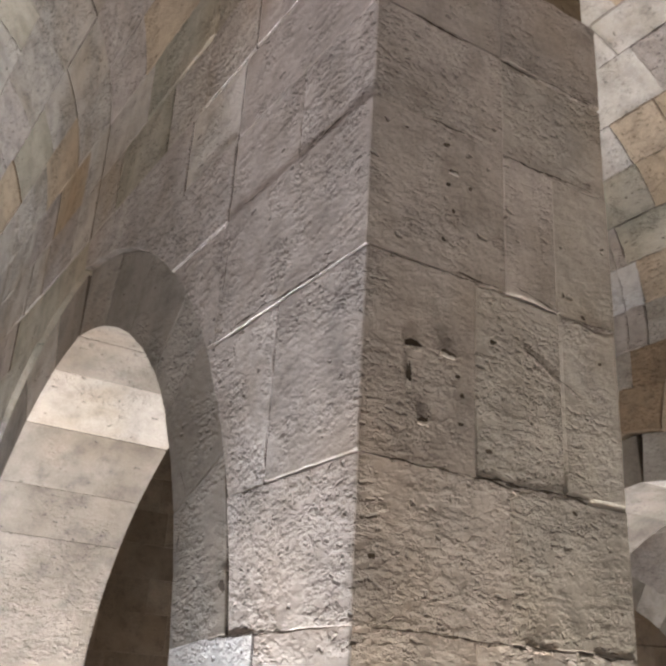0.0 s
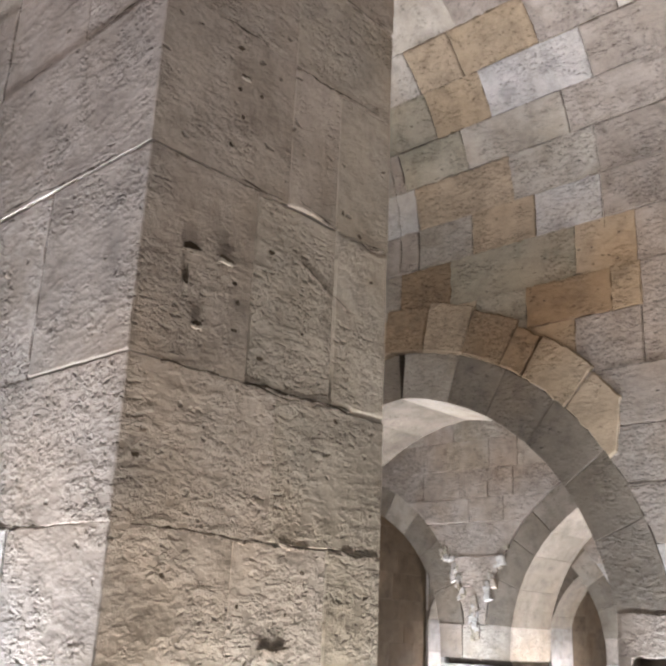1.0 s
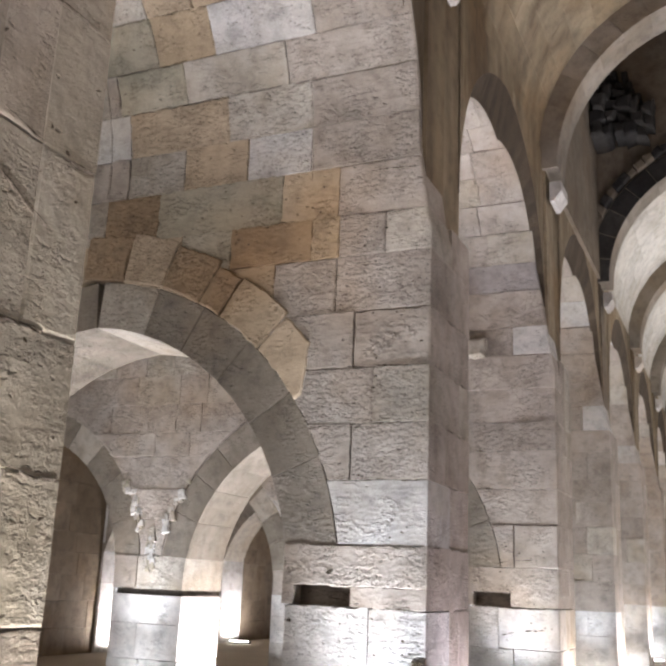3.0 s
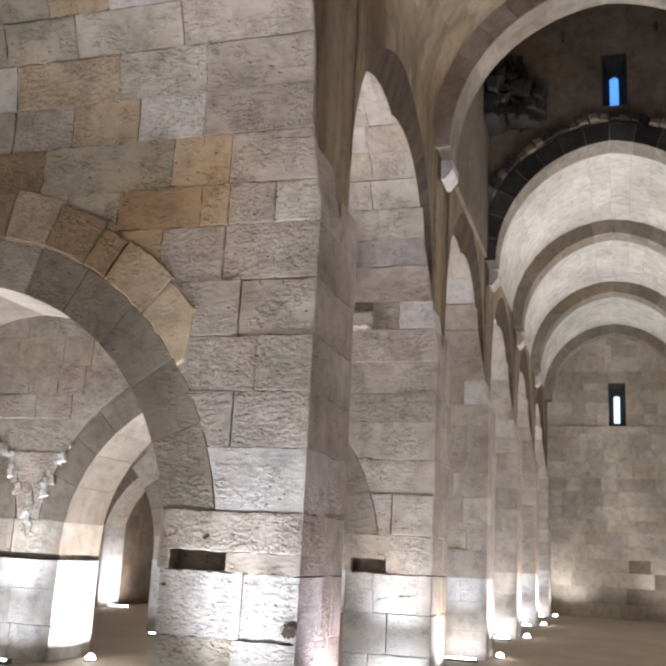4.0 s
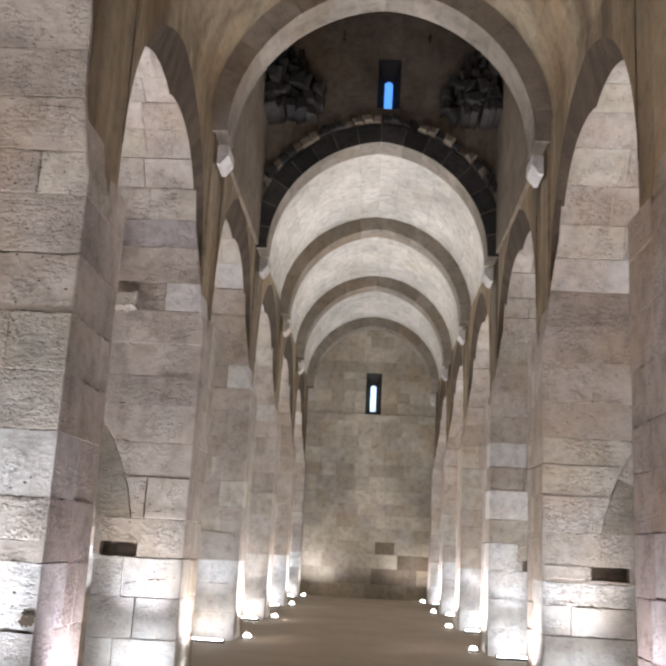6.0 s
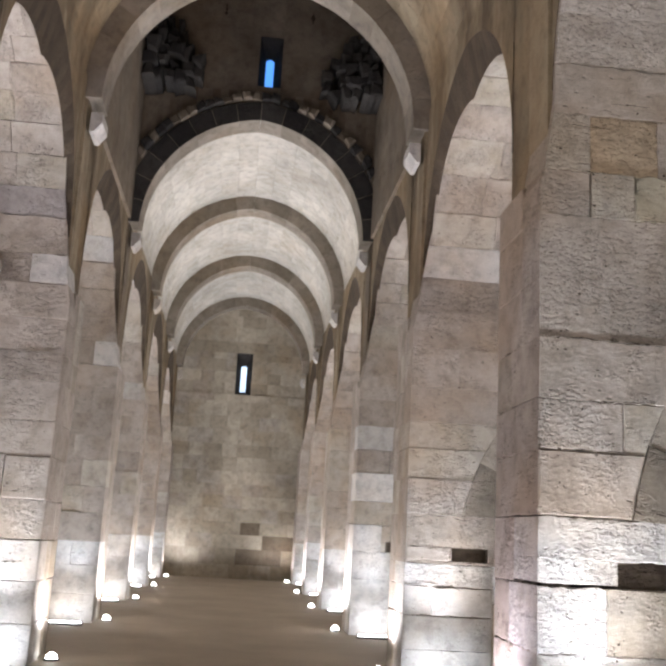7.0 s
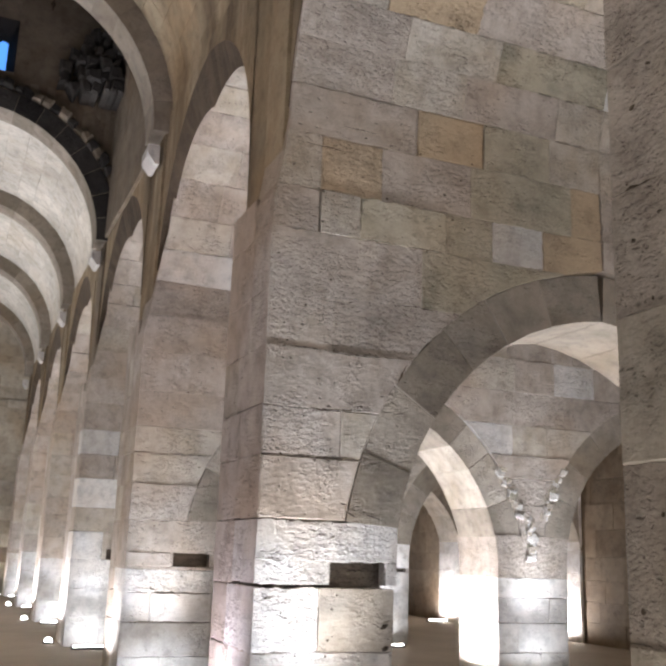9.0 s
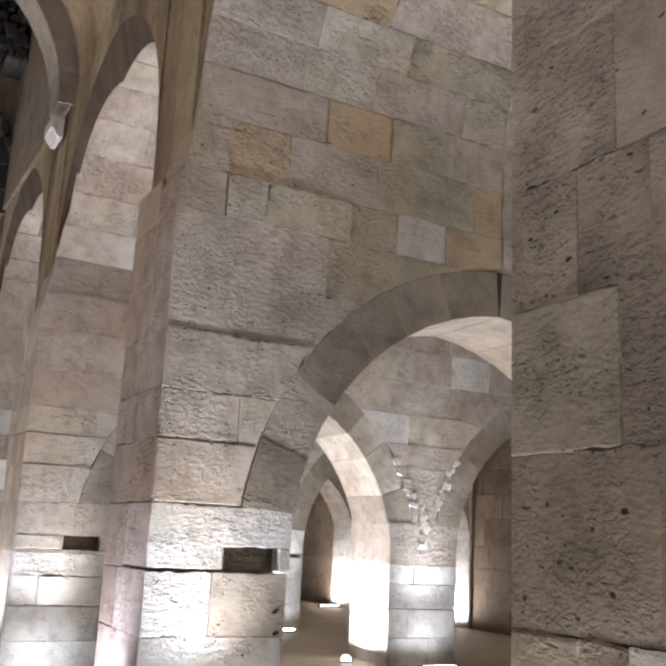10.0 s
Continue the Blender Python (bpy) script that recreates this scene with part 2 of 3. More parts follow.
def box(x0, x1, y0, y1, z0, z1):
    v = [(x, y, z) for x in (x0, x1) for y in (y0, y1) for z in (z0, z1)]
    return v, [[0, 1, 3, 2], [4, 6, 7, 5], [0, 4, 5, 1], [2, 3, 7, 6], [0, 2, 6, 4], [1, 5, 7, 3]]


def low_edge(v, centre, side, radius):
    """u of the low arch's curve at height v, on the given side of its centre (-1 or 1)."""
    h = v - SPRING
    if h <= 0:
        return centre + side * (radius - LEAN)
    if h >= radius:
        return centre
    return centre + side * max(0.0, math.sqrt(radius * radius - h * h) - LEAN)


RIN, ROUT = HALF + LEAN, HALF + LEAN + RING
RING_FROM = 1.74


def nave_edge(v, k):
    return NAVE + 0.02 + min(0.085 if k == 1 else 0.16, max(0.0, v - 3.95) * 0.14) if v > 3.95 else NAVE


def face_edge(v, centre, side, start):
    return low_edge(v, centre, side, ROUT if v >= start - 1e-4 else RIN)


def palette(rng, u, v, k):
    """Which stone lies where: greyer beside the nave, rusty and ochre over the low arches."""
    d = math.hypot(abs(u - A1), v - SPRING) - ROUT
    r = rng.random()
    if k == 1 and v > 2.9 and 2.9 < u < 7 and d < 0.5:
        return RUST if r < 0.22 else OCHRE if r < 0.55 else WARMST if r < 0.8 else GREY if r < 0.9 else GREEN
    if k in (0, 1) and v > 3.0 and u > 2.85:
        return OCHRE if r < (0.22 if k else 0.07) else WARMST if r < 0.64 else PALE if r < 0.70 else GREEN if r < 0.84 else GREY
    if v < 1.3:
        return PALE if r < 0.6 or k >= 2 else WARMST
    if k >= 2:
        return GREY if r < 0.72 else WARMST if r < 0.93 else PALE
    return GREY if r < 0.74 else WARMST if r < 0.93 else PALE


COURSES = {
    (0, -1): [0, 0.42, 0.86, 1.29, 1.72, 2.13, 2.71, 3.2, 3.57, 3.95, 4.35],
    (0, 1): [0, 0.42, 0.86, 1.26, 1.77, 2.23, 2.63, 3.09, 3.5, 3.92, 4.35],
    (1, -1): [0, 0.45, 0.88, 1.30, 1.70, 2.12, 2.51, 2.90, 3.31, 3.73, 4.05, 4.45, 4.81, 5.18, 5.52, 5.9],
    (1, 1): [0, 0.42, 0.86, 1.26, 1.69, 2.11, 2.44, 2.85, 3.25, 3.70, 4.03, 4.45, 4.83, 5.18, 5.5, 5.9],
    (2, -1): [0, 0.42, 0.85, 1.27, 1.69, 2.15, 2.53, 2.97, 3.29, 3.67, 4.07],
    (2, 1): [0, 0.34, 0.7, 1.01, 1.25, 1.78, 2.17, 2.51, 2.81, 3.21, 3.66, 4.1, 4.5],
}
SPLITS = {
    (0, -1): {5: [2.44], 6: [2.9], 7: [2.39, 2.9], 8: [2.9, 3.4], 4: [2.57]},
    (1, -1): {3: [], 4: [], 5: [2.5], 6: [2.35], 7: [2.51], 8: [2.67, 3.18], 9: [2.29, 2.66, 2.88, 3.56, 4.01, 4.45], 10: [2.68, 3.15, 4.26],
              11: [2.92, 3.47, 4.05, 4.59], 12: [2.91, 3.64, 4.60], 13: [3.1, 4.03, 4.67], 14: [2.83, 3.71, 4.25]},
    (1, 1): {2: [2.4], 3: [], 4: [], 5: [2.52], 6: [], 7: [2.43], 8: [3.13], 9: [2.30, 2.62, 3.34, 3.74, 4.21, 4.6], 10: [2.30, 2.79, 3.56, 4.48],
             11: [3.09, 3.67, 4.29], 12: [2.85, 3.47, 4.35], 13: [2.92, 3.74], 14: [2.7, 3.5]},
    (2, -1): {c: [2.42] if c % 3 == 1 else [] for c in range(3, 13)},
    (2, 1): {c: [2.5] if c % 4 == 1 else [] for c in range(3, 13)},
}


def course_stones(k, s, course, stones):
    return {(k, s, course, i): m for i, m in enumerate(stones)}


# which stone lies where over the two low arches beside the nave
ODD = {(2, 1, 12, 0): PALE, (2, 1, 12, 1): PALE, (2, -1, 12, 1): SOOTED, (2, -1, 11, 1): SOOTED, (2, -1, 12, 0): SOOTED}
for course, stones in ((7, (GREY, GREY)), (8, (GREY, GREY, OCHRE)), (9, (WARMST, GREY, OCHRE, RUST, GREEN, OCHRE, RUST)), (10, (GREY, OCHRE, GREEN, RUST)),
                       (11, (GREY, PALE, OCHRE, WARMST, GREY)), (12, (GREY, WARMST, OCHRE, PALE)), (13, (GREY, WARMST, GREEN, GREY)), (14, (GREY, PALE, OCHRE, GREEN))):
    ODD.update(course_stones(1, -1, course, stones))
for course, stones in ((7, (GREY, GREY)), (8, (GREY, GREEN)), (9, (GREY, WARMST, GREEN, GREEN, PALE, OCHRE, WARMST)), (10, (WARMST, OCHRE, GREY, GREEN, OCHRE)),
                       (11, (GREY, OCHRE, GREEN, WARMST)), (12, (GREY, WARMST, GREY, WARMST)), (13, (GREY, WARMST, GREEN))):
    ODD.update(course_stones(1, 1, course, stones))
ARC = VR * math.acos((VR - VHALF) / VR)


def make_wall(k, s):
    """A cross wall with two low arches, growing at its top into the side vault."""
    y0 = front_of(k)
    rng = random.Random(100 * (k + 2) + s)
    single = k in (0, 1, 2)

    def place(u, v, d):
        if v <= ZS:
            return (s * u, y0 + d, v)
        a = (v - ZS) / VR
        return (s * u, y0 - VR + (VR + d) * math.cos(a), ZS + (VR + d) * math.sin(a))

    def recessed(u, v, d):
        return (s * u, y0 + 0.036 * max(0.0, min(1.0, (v - 1.75) / 1.2)) + d, v)

    levels = list(COURSES.get((k, s), [0, 0.42, 0.85]))
    while levels[-1] < ZS + ARC - 0.2:
        levels.append(levels[-1] + rng.uniform(0.33, 0.47))
    levels[-1] = ZS + ARC
    start = min(levels, key=lambda v: abs(v - RING_FROM))
    core = Heap()
    for v0, v1 in zip(levels, levels[1:]):
        steps = 4 if v0 < 3.9 else 1
        for i in range(steps):
            a, b = v0 + (v1 - v0) * i / steps, v0 + (v1 - v0) * (i + 1) / steps
            b = min(b, ZS + 0.4)
            if a >= b:
                continue
            for left, right in ((None, (A1, -1)), ((A1, 1), (A2, -1)), ((A2, 1), None)):
                ul = [NAVE + 0.06 + (0.22 if b > STEP else 0)] * 2 if left is None else [low_edge(v, *left, RIN + 0.05) for v in (a, b)]
                ur = [OUTER] * 2 if right is None else [low_edge(v, *right, RIN + 0.05) for v in (a, b)]
                if min(ur[0] - ul[0], ur[1] - ul[1]) < 0.02:
                    continue
                verts = [(s * u, y, v) for y in (y0 + 0.115, y0 + THICK - 0.02) for u, v in ((ul[0], a), (ur[0], a), (ur[1], b), (ul[1], b))]
                faces = [[0, 1, 2, 3], [7, 6, 5, 4], [0, 4, 5, 1], [1, 5, 6, 2], [2, 6, 7, 3], [3, 7, 4, 0]]
                core.add(verts, [f[::-1] for f in faces] if s < 0 else faces)
    wall = core.ob("wall_%s_%d" % ("left" if s < 0 else "right", k + 2), [MORTAR])
    tagged(wall, "grey and ochre limestone ashlar cross wall with two pointed arches", "wall", "", "structure")
    rest = Heap()
    mats = [GREY, WARMST, PALE, OCHRE, RUST, GREEN, RINGST, SOOTED]

    def put(name, data, material):
        if single and len(wall.children) < 300:
            mesh_ob(name, *data, material, wall)
        else:
            rest.add(*data, mats.index(material))

    gap = 0.0025
    for c, (v0, v1) in enumerate(zip(levels, levels[1:])):
        gap = rng.choice((0.0005, 0.001, 0.004))
        segs = ((None, (A1, -1)), ((A1, 1), (A2, -1)), ((A2, 1), None))
        for n, (left, right) in enumerate(segs):
            vs = [v0 + (v1 - v0) * i / 4 for i in range(5)]
            ul = [nave_edge(v, k) for v in vs] if left is None else [face_edge(min(v, start - 0.01) if v1 <= start + 1e-4 else v, *left, start) for v in vs]
            ur = [OUTER] * 5 if right is None else [face_edge(min(v, start - 0.01) if v1 <= start + 1e-4 else v, *right, start) for v in vs]
            lo, hi = max(ul), min(ur)
            cuts = SPLITS.get((k, s), {}).get(c) if n == 0 else None
            if cuts is None:
                cuts, at = [], lo
                wide = rng.uniform(0.3, 0.8)
                while hi - at - wide > 0.28:
                    at += wide
                    cuts.append(at)
                    wide = rng.uniform(0.38, 0.85)
            cuts = [u for u in cuts if lo + 0.06 < u < hi - 0.06]
            bounds = [ul] + [[u + rng.uniform(-0.01, 0.01)] * 5 for u in cuts] + [ur]
            for i, (p, q) in enumerate(zip(bounds, bounds[1:])):
                if max(b - a for a, b in zip(p, q)) < 0.05:
                    continue
                mid_u, mid_v = (p[2] + q[2]) / 2, (v0 + v1) / 2
                # the sockets of lost beams beside the jambs
                top = v1 - gap
                side = []
                for f in range(5):
                    v = v0 + gap + (top - v0 - gap) * f / 4
                    side.append((v, min(p[f] + (gap if p is not ul or left else 0), q[f]), max(q[f] - (gap if q is not ur or right else 0), p[f])))
                flat = len(set(p)) == 1 and len(set(q)) == 1
                if flat:
                    side = [side[0], side[-1]]
                outline = [(b, v) for v, a, b in side[:1]] + [(b, v) for v, a, b in side[1:]] + [(a, v) for v, a, b in reversed(side)]
                end = (n == 0 and i == 0) or (v1 <= start + 1e-4 and ((i == 0 and left) or (i == len(bounds) - 2 and right)))
                deep = 0.12
                if end:
                    deep = THICK - 0.01 if v1 <= start + 1e-4 and not (n == 0 and i == 0) else rng.choice((0.5, 0.38, 0.6)) if v1 < STEP + 0.1 else 0.45
                nave_deep = deep
                stone = ODD.get((k, s, c, i if n == 0 else None)) or palette(rng, mid_u, mid_v, k)
                hole = None
                if n == 0 and v0 < 1.44 and v1 > 1.3 and q is ur:
                    hole = (2.47, 2.86)
                if n == 1 and v0 < 1.42 and v1 > 1.25:
                    hole = (6.66, 7.62)
                pieces = [outline]
                if hole and flat or hole and n == 0:
                    z0, z1 = (1.28, 1.43) if n == 0 else (1.2, 1.32)
                    a, b = outline[-1][0], outline[0][0]
                    a, b = min(x for x, _ in outline), max(x for x, _ in outline)
                    h0, h1 = max(a, hole[0]), min(b, hole[1] + 0.02)
                    if h1 - h0 > 0.05:
                        pieces = []
                        z0c, z1c = max(z0, v0), min(z1, v1)
                        if z0c - v0 > 0.03:
                            pieces.append([(a, v0 + gap), (b, v0 + gap), (b, z0c), (a, z0c)])
                        if v1 - z1c > 0.03:
                            e = outline
                            pieces.append([(a, z1c), (b, z1c), (max(x for x, z in e if z > v1 - 0.02), v1 - gap), (a, v1 - gap)])
                        if h0 - a > 0.05:
                            pieces.append([(a, z0c), (h0, z0c), (h0, z1c), (a, z1c)])
                        if b - h1 > 0.05:
                            pieces.append([(h1, z0c), (b, z0c), (b, z1c), (h1, z1c)])
                for one in pieces:
                    put("stone", block(one, place, s < 0, rng, deep, rng.choice((0.002, 0.003, 0.004, 0.009)), 0.006, rng.choice((0.002, 0.004, 0.008)), 0.045 if k < 2 else 0.09), stone)
                # the rest of the pier's face towards the nave
                if n == 0 and i == 0 and v1 <= STEP + 0.06:
                    ends = [nave_deep, THICK]
                    if ends[1] - ends[0] > 0.4 and rng.random() < 0.4:
                        ends.insert(1, (ends[0] + ends[1]) / 2 + rng.uniform(-0.08, 0.08))
                    for a, b in zip(ends, ends[1:]):
                        shape = [(a + gap, v0 + gap), (b, v0 + gap), (b, v1 - gap), (a + gap, v1 - gap)]
                        put("stone", block(shape, lambda u, v, d: (s * (NAVE + d), y0 + u, v), s < 0, rng, 0.5, rng.choice((0.003, 0.004, 0.008)), 0.004, rng.choice((0.003, 0.006, 0.008)), 0.05 if k < 2 else 0.1),
                            GREY if rng.random() < 0.75 else WARMST)
    # the rings of the low arches
    for centre in (A1, A2):
        for side in (-1, 1):
            cu = centre - side * LEAN
            a0, o0 = math.asin((start - SPRING - 0.03) / RIN), math.asin((start - SPRING + 0.004) / ROUT)
            a1 = math.acos(LEAN / RIN)
            n = 6
            at = [a0 + (a1 - a0) * (i + (rng.uniform(-0.15, 0.15) if 0 < i < n else 0)) / n for i in range(n + 1)]
            for b0, b1 in zip(at, at[1:]):
                out = [(b1 - (b1 - b0) * j / 3) for j in range(4)]
                g = 0.0008
                shape = [(cu + side * RIN * math.cos(a), SPRING + RIN * math.sin(a)) for a in (b0 + g, (b0 + b1) / 2, b1 - g)]
                shape += [(cu + side * (ROUT - 0.004) * math.cos(a), SPRING + (ROUT - 0.004) * math.sin(a)) for a in (b1 - g, (b0 + b1) / 2, o0 if b0 == a0 else b0 + g)]
                shape = [(u if (u - centre) * side > 0.003 else centre + side * 0.003, v) for u, v in shape]
                if side > 0:
                    shape = shape[::-1]
                put("voussoir", block(shape, recessed, s < 0, rng, THICK - 0.05, 0.004, 0.003, 0.002, 0.1), RINGST if rng.random() < 0.8 else WARMST)
    if k == 1 and s < 0:
        cu, turn = A1 + LEAN, (0.585, 0.80, 0.985, 1.075, 1.235, 1.40, 1.57)
        for (a, b), hi, m in zip(zip(turn, turn[1:]), (0.33, 0.36, 0.33, 0.37, 0.40, 0.38), (OCHRE, OCHRE, RUST, RUST, OCHRE, RUST)):
            shape = [(cu - r * math.cos(t), SPRING + r * math.sin(t)) for r, t in ((ROUT + 0.004, a), (ROUT + 0.004, (a + b) / 2), (ROUT + 0.004, b - 0.004), (ROUT + hi, b - 0.004),
                                                                                  (ROUT + hi, (a + b) / 2), (ROUT + (hi if a > 0.6 else 0.06), a))]
            put("voussoir", block(shape[::-1], lambda u, v, d: (s * u, y0 - 0.022 + d, v), s < 0, rng, 0.12, 0.012, 0.010, 0.009, 0.05), m)
    if rest.v:
        tagged(rest.ob("masonry", mats, wall), kind="stuff")
    return wall


# ---- floor ----
slab = Heap()
slab.add(*box(-OUTER - 0.6, OUTER + 0.6, BACK - 0.6, END + 0.6, -0.3, 0.0))
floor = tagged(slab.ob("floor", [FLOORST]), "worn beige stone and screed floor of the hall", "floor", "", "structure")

# ---- cross walls ----
for k in ROWS:
    for s in (-1, 1):
        make_wall(k, s)



def rubble_patch(k, s, u0, v0, n, spread, seed):
    """Broken pale stones where the spandrel over a pier has lost its face."""
    rng = random.Random(seed)
    base = new("broken_masonry")
    for i in range(n):
        f = i / n
        v = v0 + f * spread
        side = rng.choice((-1, 1))
        edge = low_edge(v, A1, 1, ROUT) if side < 0 else low_edge(v, A2, -1, ROUT)
        u = (edge if v > 2.0 else u0) - side * rng.uniform(-0.02, 0.09) * (1 if v > 2.0 else 0.5)
        w, h = rng.uniform(0.03, 0.09), rng.uniform(0.03, 0.075)
        shape = [(u - w, v - h * rng.uniform(0.5, 1)), (u + w * rng.uniform(0.4, 1), v - h), (u + w, v + h * rng.uniform(0.3, 1)), (u - w * rng.uniform(0.3, 1), v + h)]
        y0 = front_of(k)
        data = block(shape, lambda a, b, d: (s * a, y0 - 0.008 + d, b), s < 0, rng, 0.15, 0.02, 0.012, 0.014, 0.04)
        mesh_ob("stone", *data, PALE if rng.random() < 0.6 else GREEN if rng.random() < 0.5 else WARMST, base)
    tagged(base, "patch of broken pale rubble in a limestone spandrel", "rubble", "", "structure")


for k in (1, 2):
    for s in (-1, 1):
        rubble_patch(k, s, 7.16, 1.5, 74, 1.15, 3 * k + s)

h = Heap()
rng = random.Random(3)
h.add(*block([(2.74, 4.06), (2.98, 4.05), (2.99, 4.24), (2.72, 4.27)], lambda u, v, d: (-u, front_of(2) - 0.16 + d, v), True, rng, 0.25, 0.03, 0.0, 0.012, 0.06))
tagged(h.ob("corbel", [WARMST]), "small broken stone bracket sticking out of a wall", "corbel", "", "structure")

# ---- vaults ----
def pointed(half, zs, crown, n=16):
    """Half profile (offset from the middle, height) of a pointed arch, from its foot to its crown."""
    rise = crown - zs
    e = max(0.0, (rise * rise - half * half) / (2 * half))
    r = half + e
    top = math.acos(e / r)
    return [(r * math.cos(top * i / n) - e, zs + r * math.sin(top * i / n)) for i in range(n + 1)]


SIDE = pointed(VHALF, ZS, ZS + math.sqrt(VR * VR - (VR - VHALF) ** 2), 20)
for k in range(-1, 6):
    for s in (-1, 1):
        ya, yb = front_of(k) + THICK, front_of(k + 1)
        yc = (ya + yb) / 2
        vault = Heap()
        # near half: the bare surface; far half: the backing behind the blocks
        for sign, shift in ((-1, 0.0), (1, 0.09)):
            pts = [(yc + sign * (u + shift), z + shift * 0.6) for u, z in SIDE]
            for (p, a), (q, b) in zip(pts, pts[1:]):
                verts = [(s * x, y, z) for x in (NHALF, OUTER) for y, z in ((p, a), (q, b))]
                vault.add(verts, [[0, 1, 3, 2]])
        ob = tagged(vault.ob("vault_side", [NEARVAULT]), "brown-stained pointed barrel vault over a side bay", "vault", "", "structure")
        # the wall towards the nave over the opening
        sp = Heap()
        top, DROP, inner = 6.62, 0.45 if k < 1 else 0.62, 0.03 if k < 1 else 0.08
        for sign in (-1, 1):
            for n, ((u0, z0), (u1, z1)) in enumerate(zip(SIDE, SIDE[1:])):
                f0, f1 = n / len(SIDE), (n + 1) / len(SIDE)
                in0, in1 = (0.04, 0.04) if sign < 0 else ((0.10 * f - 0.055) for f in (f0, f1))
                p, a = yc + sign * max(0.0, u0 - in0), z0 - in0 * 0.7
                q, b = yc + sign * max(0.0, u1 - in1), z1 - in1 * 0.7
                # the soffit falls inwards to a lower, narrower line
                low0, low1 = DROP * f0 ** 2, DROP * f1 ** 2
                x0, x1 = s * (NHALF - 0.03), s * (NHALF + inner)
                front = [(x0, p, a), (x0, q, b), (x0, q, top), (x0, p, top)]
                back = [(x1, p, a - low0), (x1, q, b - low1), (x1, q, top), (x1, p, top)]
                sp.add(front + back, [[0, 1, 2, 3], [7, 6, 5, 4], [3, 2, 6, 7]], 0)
                # the soffit's shade comes from its near-black colour
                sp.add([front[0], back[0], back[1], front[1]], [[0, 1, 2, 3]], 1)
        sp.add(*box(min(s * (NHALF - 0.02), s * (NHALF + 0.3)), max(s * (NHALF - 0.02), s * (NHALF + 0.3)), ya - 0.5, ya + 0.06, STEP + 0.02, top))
        ob = sp.ob("wall_spandrel", [NEARVAULT, SHADE])
        tagged(ob, "stained stone wall over a tall pointed opening", "wall", "", "structure")

NPROF = pointed(NHALF, NZ, NCROWN, 40)
ARCLEN = [0.0]
for (a, b), (c, d) in zip(NPROF, NPROF[1:]):
    ARCLEN.append(ARCLEN[-1] + math.hypot(c - a, d - b))


def on_nave(v):
    """Point (x offset, z) and outward normal at arc length v on the nave vault's half profile."""
    i = max(1, min(len(ARCLEN) - 1, int(np.searchsorted(ARCLEN, v))))
    f = (v - ARCLEN[i - 1]) / (ARCLEN[i] - ARCLEN[i - 1])
    (a, b), (c, d) = NPROF[i - 1], NPROF[i]
    n = Vector((d - b, a - c)).normalized()
    return a + (c - a) * f, b + (d - b) * f, n


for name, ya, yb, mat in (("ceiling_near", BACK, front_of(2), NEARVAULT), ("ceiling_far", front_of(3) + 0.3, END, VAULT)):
    heap = Heap()
    rng = random.Random(7)
    courses = 9
    for s in (-1, 1):
        def place(u, v, d):
            x, z, n = on_nave(v)
            return (s * (x + n.x * d), u, z + n.y * d)
        for c in range(courses):
            v0, v1 = ARCLEN[-1] * c / courses, ARCLEN[-1] * (c + 1) / courses
            at = ya
            while at < yb:
                w = min(yb - at, rng.uniform(0.5, 1.0))
                if yb - at - w < 0.3:
                    w = yb - at
                g = 0.001
                e = 0.0 if c == courses - 1 else g
                shape = [(at + g, v0 + g), (at + w - g, v0 + g), (at + w - g, v1 - e), (at + g, v1 - e)]
                heap.add(*block(shape, place, s < 0, rng, 0.12, 0.003, 0.002, 0.001, 0.12), 0)
                at += w
        pts = [(x + 0.1, z + 0.08) for x, z in NPROF]
        for (p, a), (q, b) in zip(pts, pts[1:]):
            heap.add([(s * p, ya, a), (s * q, ya, b), (s * q, yb, b), (s * p, yb, a)], [[0, 1, 2, 3]], 1)
    tagged(heap.ob(name, [mat, MORTAR]), "pale pointed barrel vault of stone blocks over the nave", "ceiling", "", "structure")


# ---- transverse arches of the nave ----
def make_rib(k, mat):
    y0 = front_of(k)
    rng = random.Random(k + 50)
    inner = pointed(1.86, 6.36, 8.37, 24)
    rib = Heap()
    for s in (-1, 1):
        rib.add(*box(min(s * 2.02, s * 2.3), max(s * 2.02, s * 2.3), y0 + 0.06, y0 + 0.48, STEP, 6.5))
    base = tagged(rib.ob("arch_transverse", [BROWN if k == 3 else NEARVAULT]), "plain pointed transverse arch of cut stone across the nave", "arch", "transverse arches", "structure")
    deep = 0.34
    for s in (-1, 1):
        n = 8
        for i in range(n):
            seg = inner[i * 3:i * 3 + 4]
            shape = []
            for j, (x, z) in enumerate(seg):
                shape.append((x, z))
            for x, z in reversed(seg):
                m = Vector((x, z - 6.36))
                m = m.normalized() if m.length else Vector((0, 1))
                shape.append((max(x + m.x * deep, 0.002), z + m.y * deep))
            shape = [(max(x, 0.002), z) for x, z in shape]
            data = block(shape, lambda u, v, d: (s * u, y0 + d, v), s < 0, rng, 0.5, 0.006, 0.003, 0.002, 0.3)
            ob = mesh_ob("voussoir", *data, mat, base)
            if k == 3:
                # front face near-black, the other faces plain arch stone
                ob.data.materials.append(NEARBLACK)
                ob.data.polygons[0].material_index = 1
    return base


for k in range(-1, 7):
    make_rib(k, RINGST)


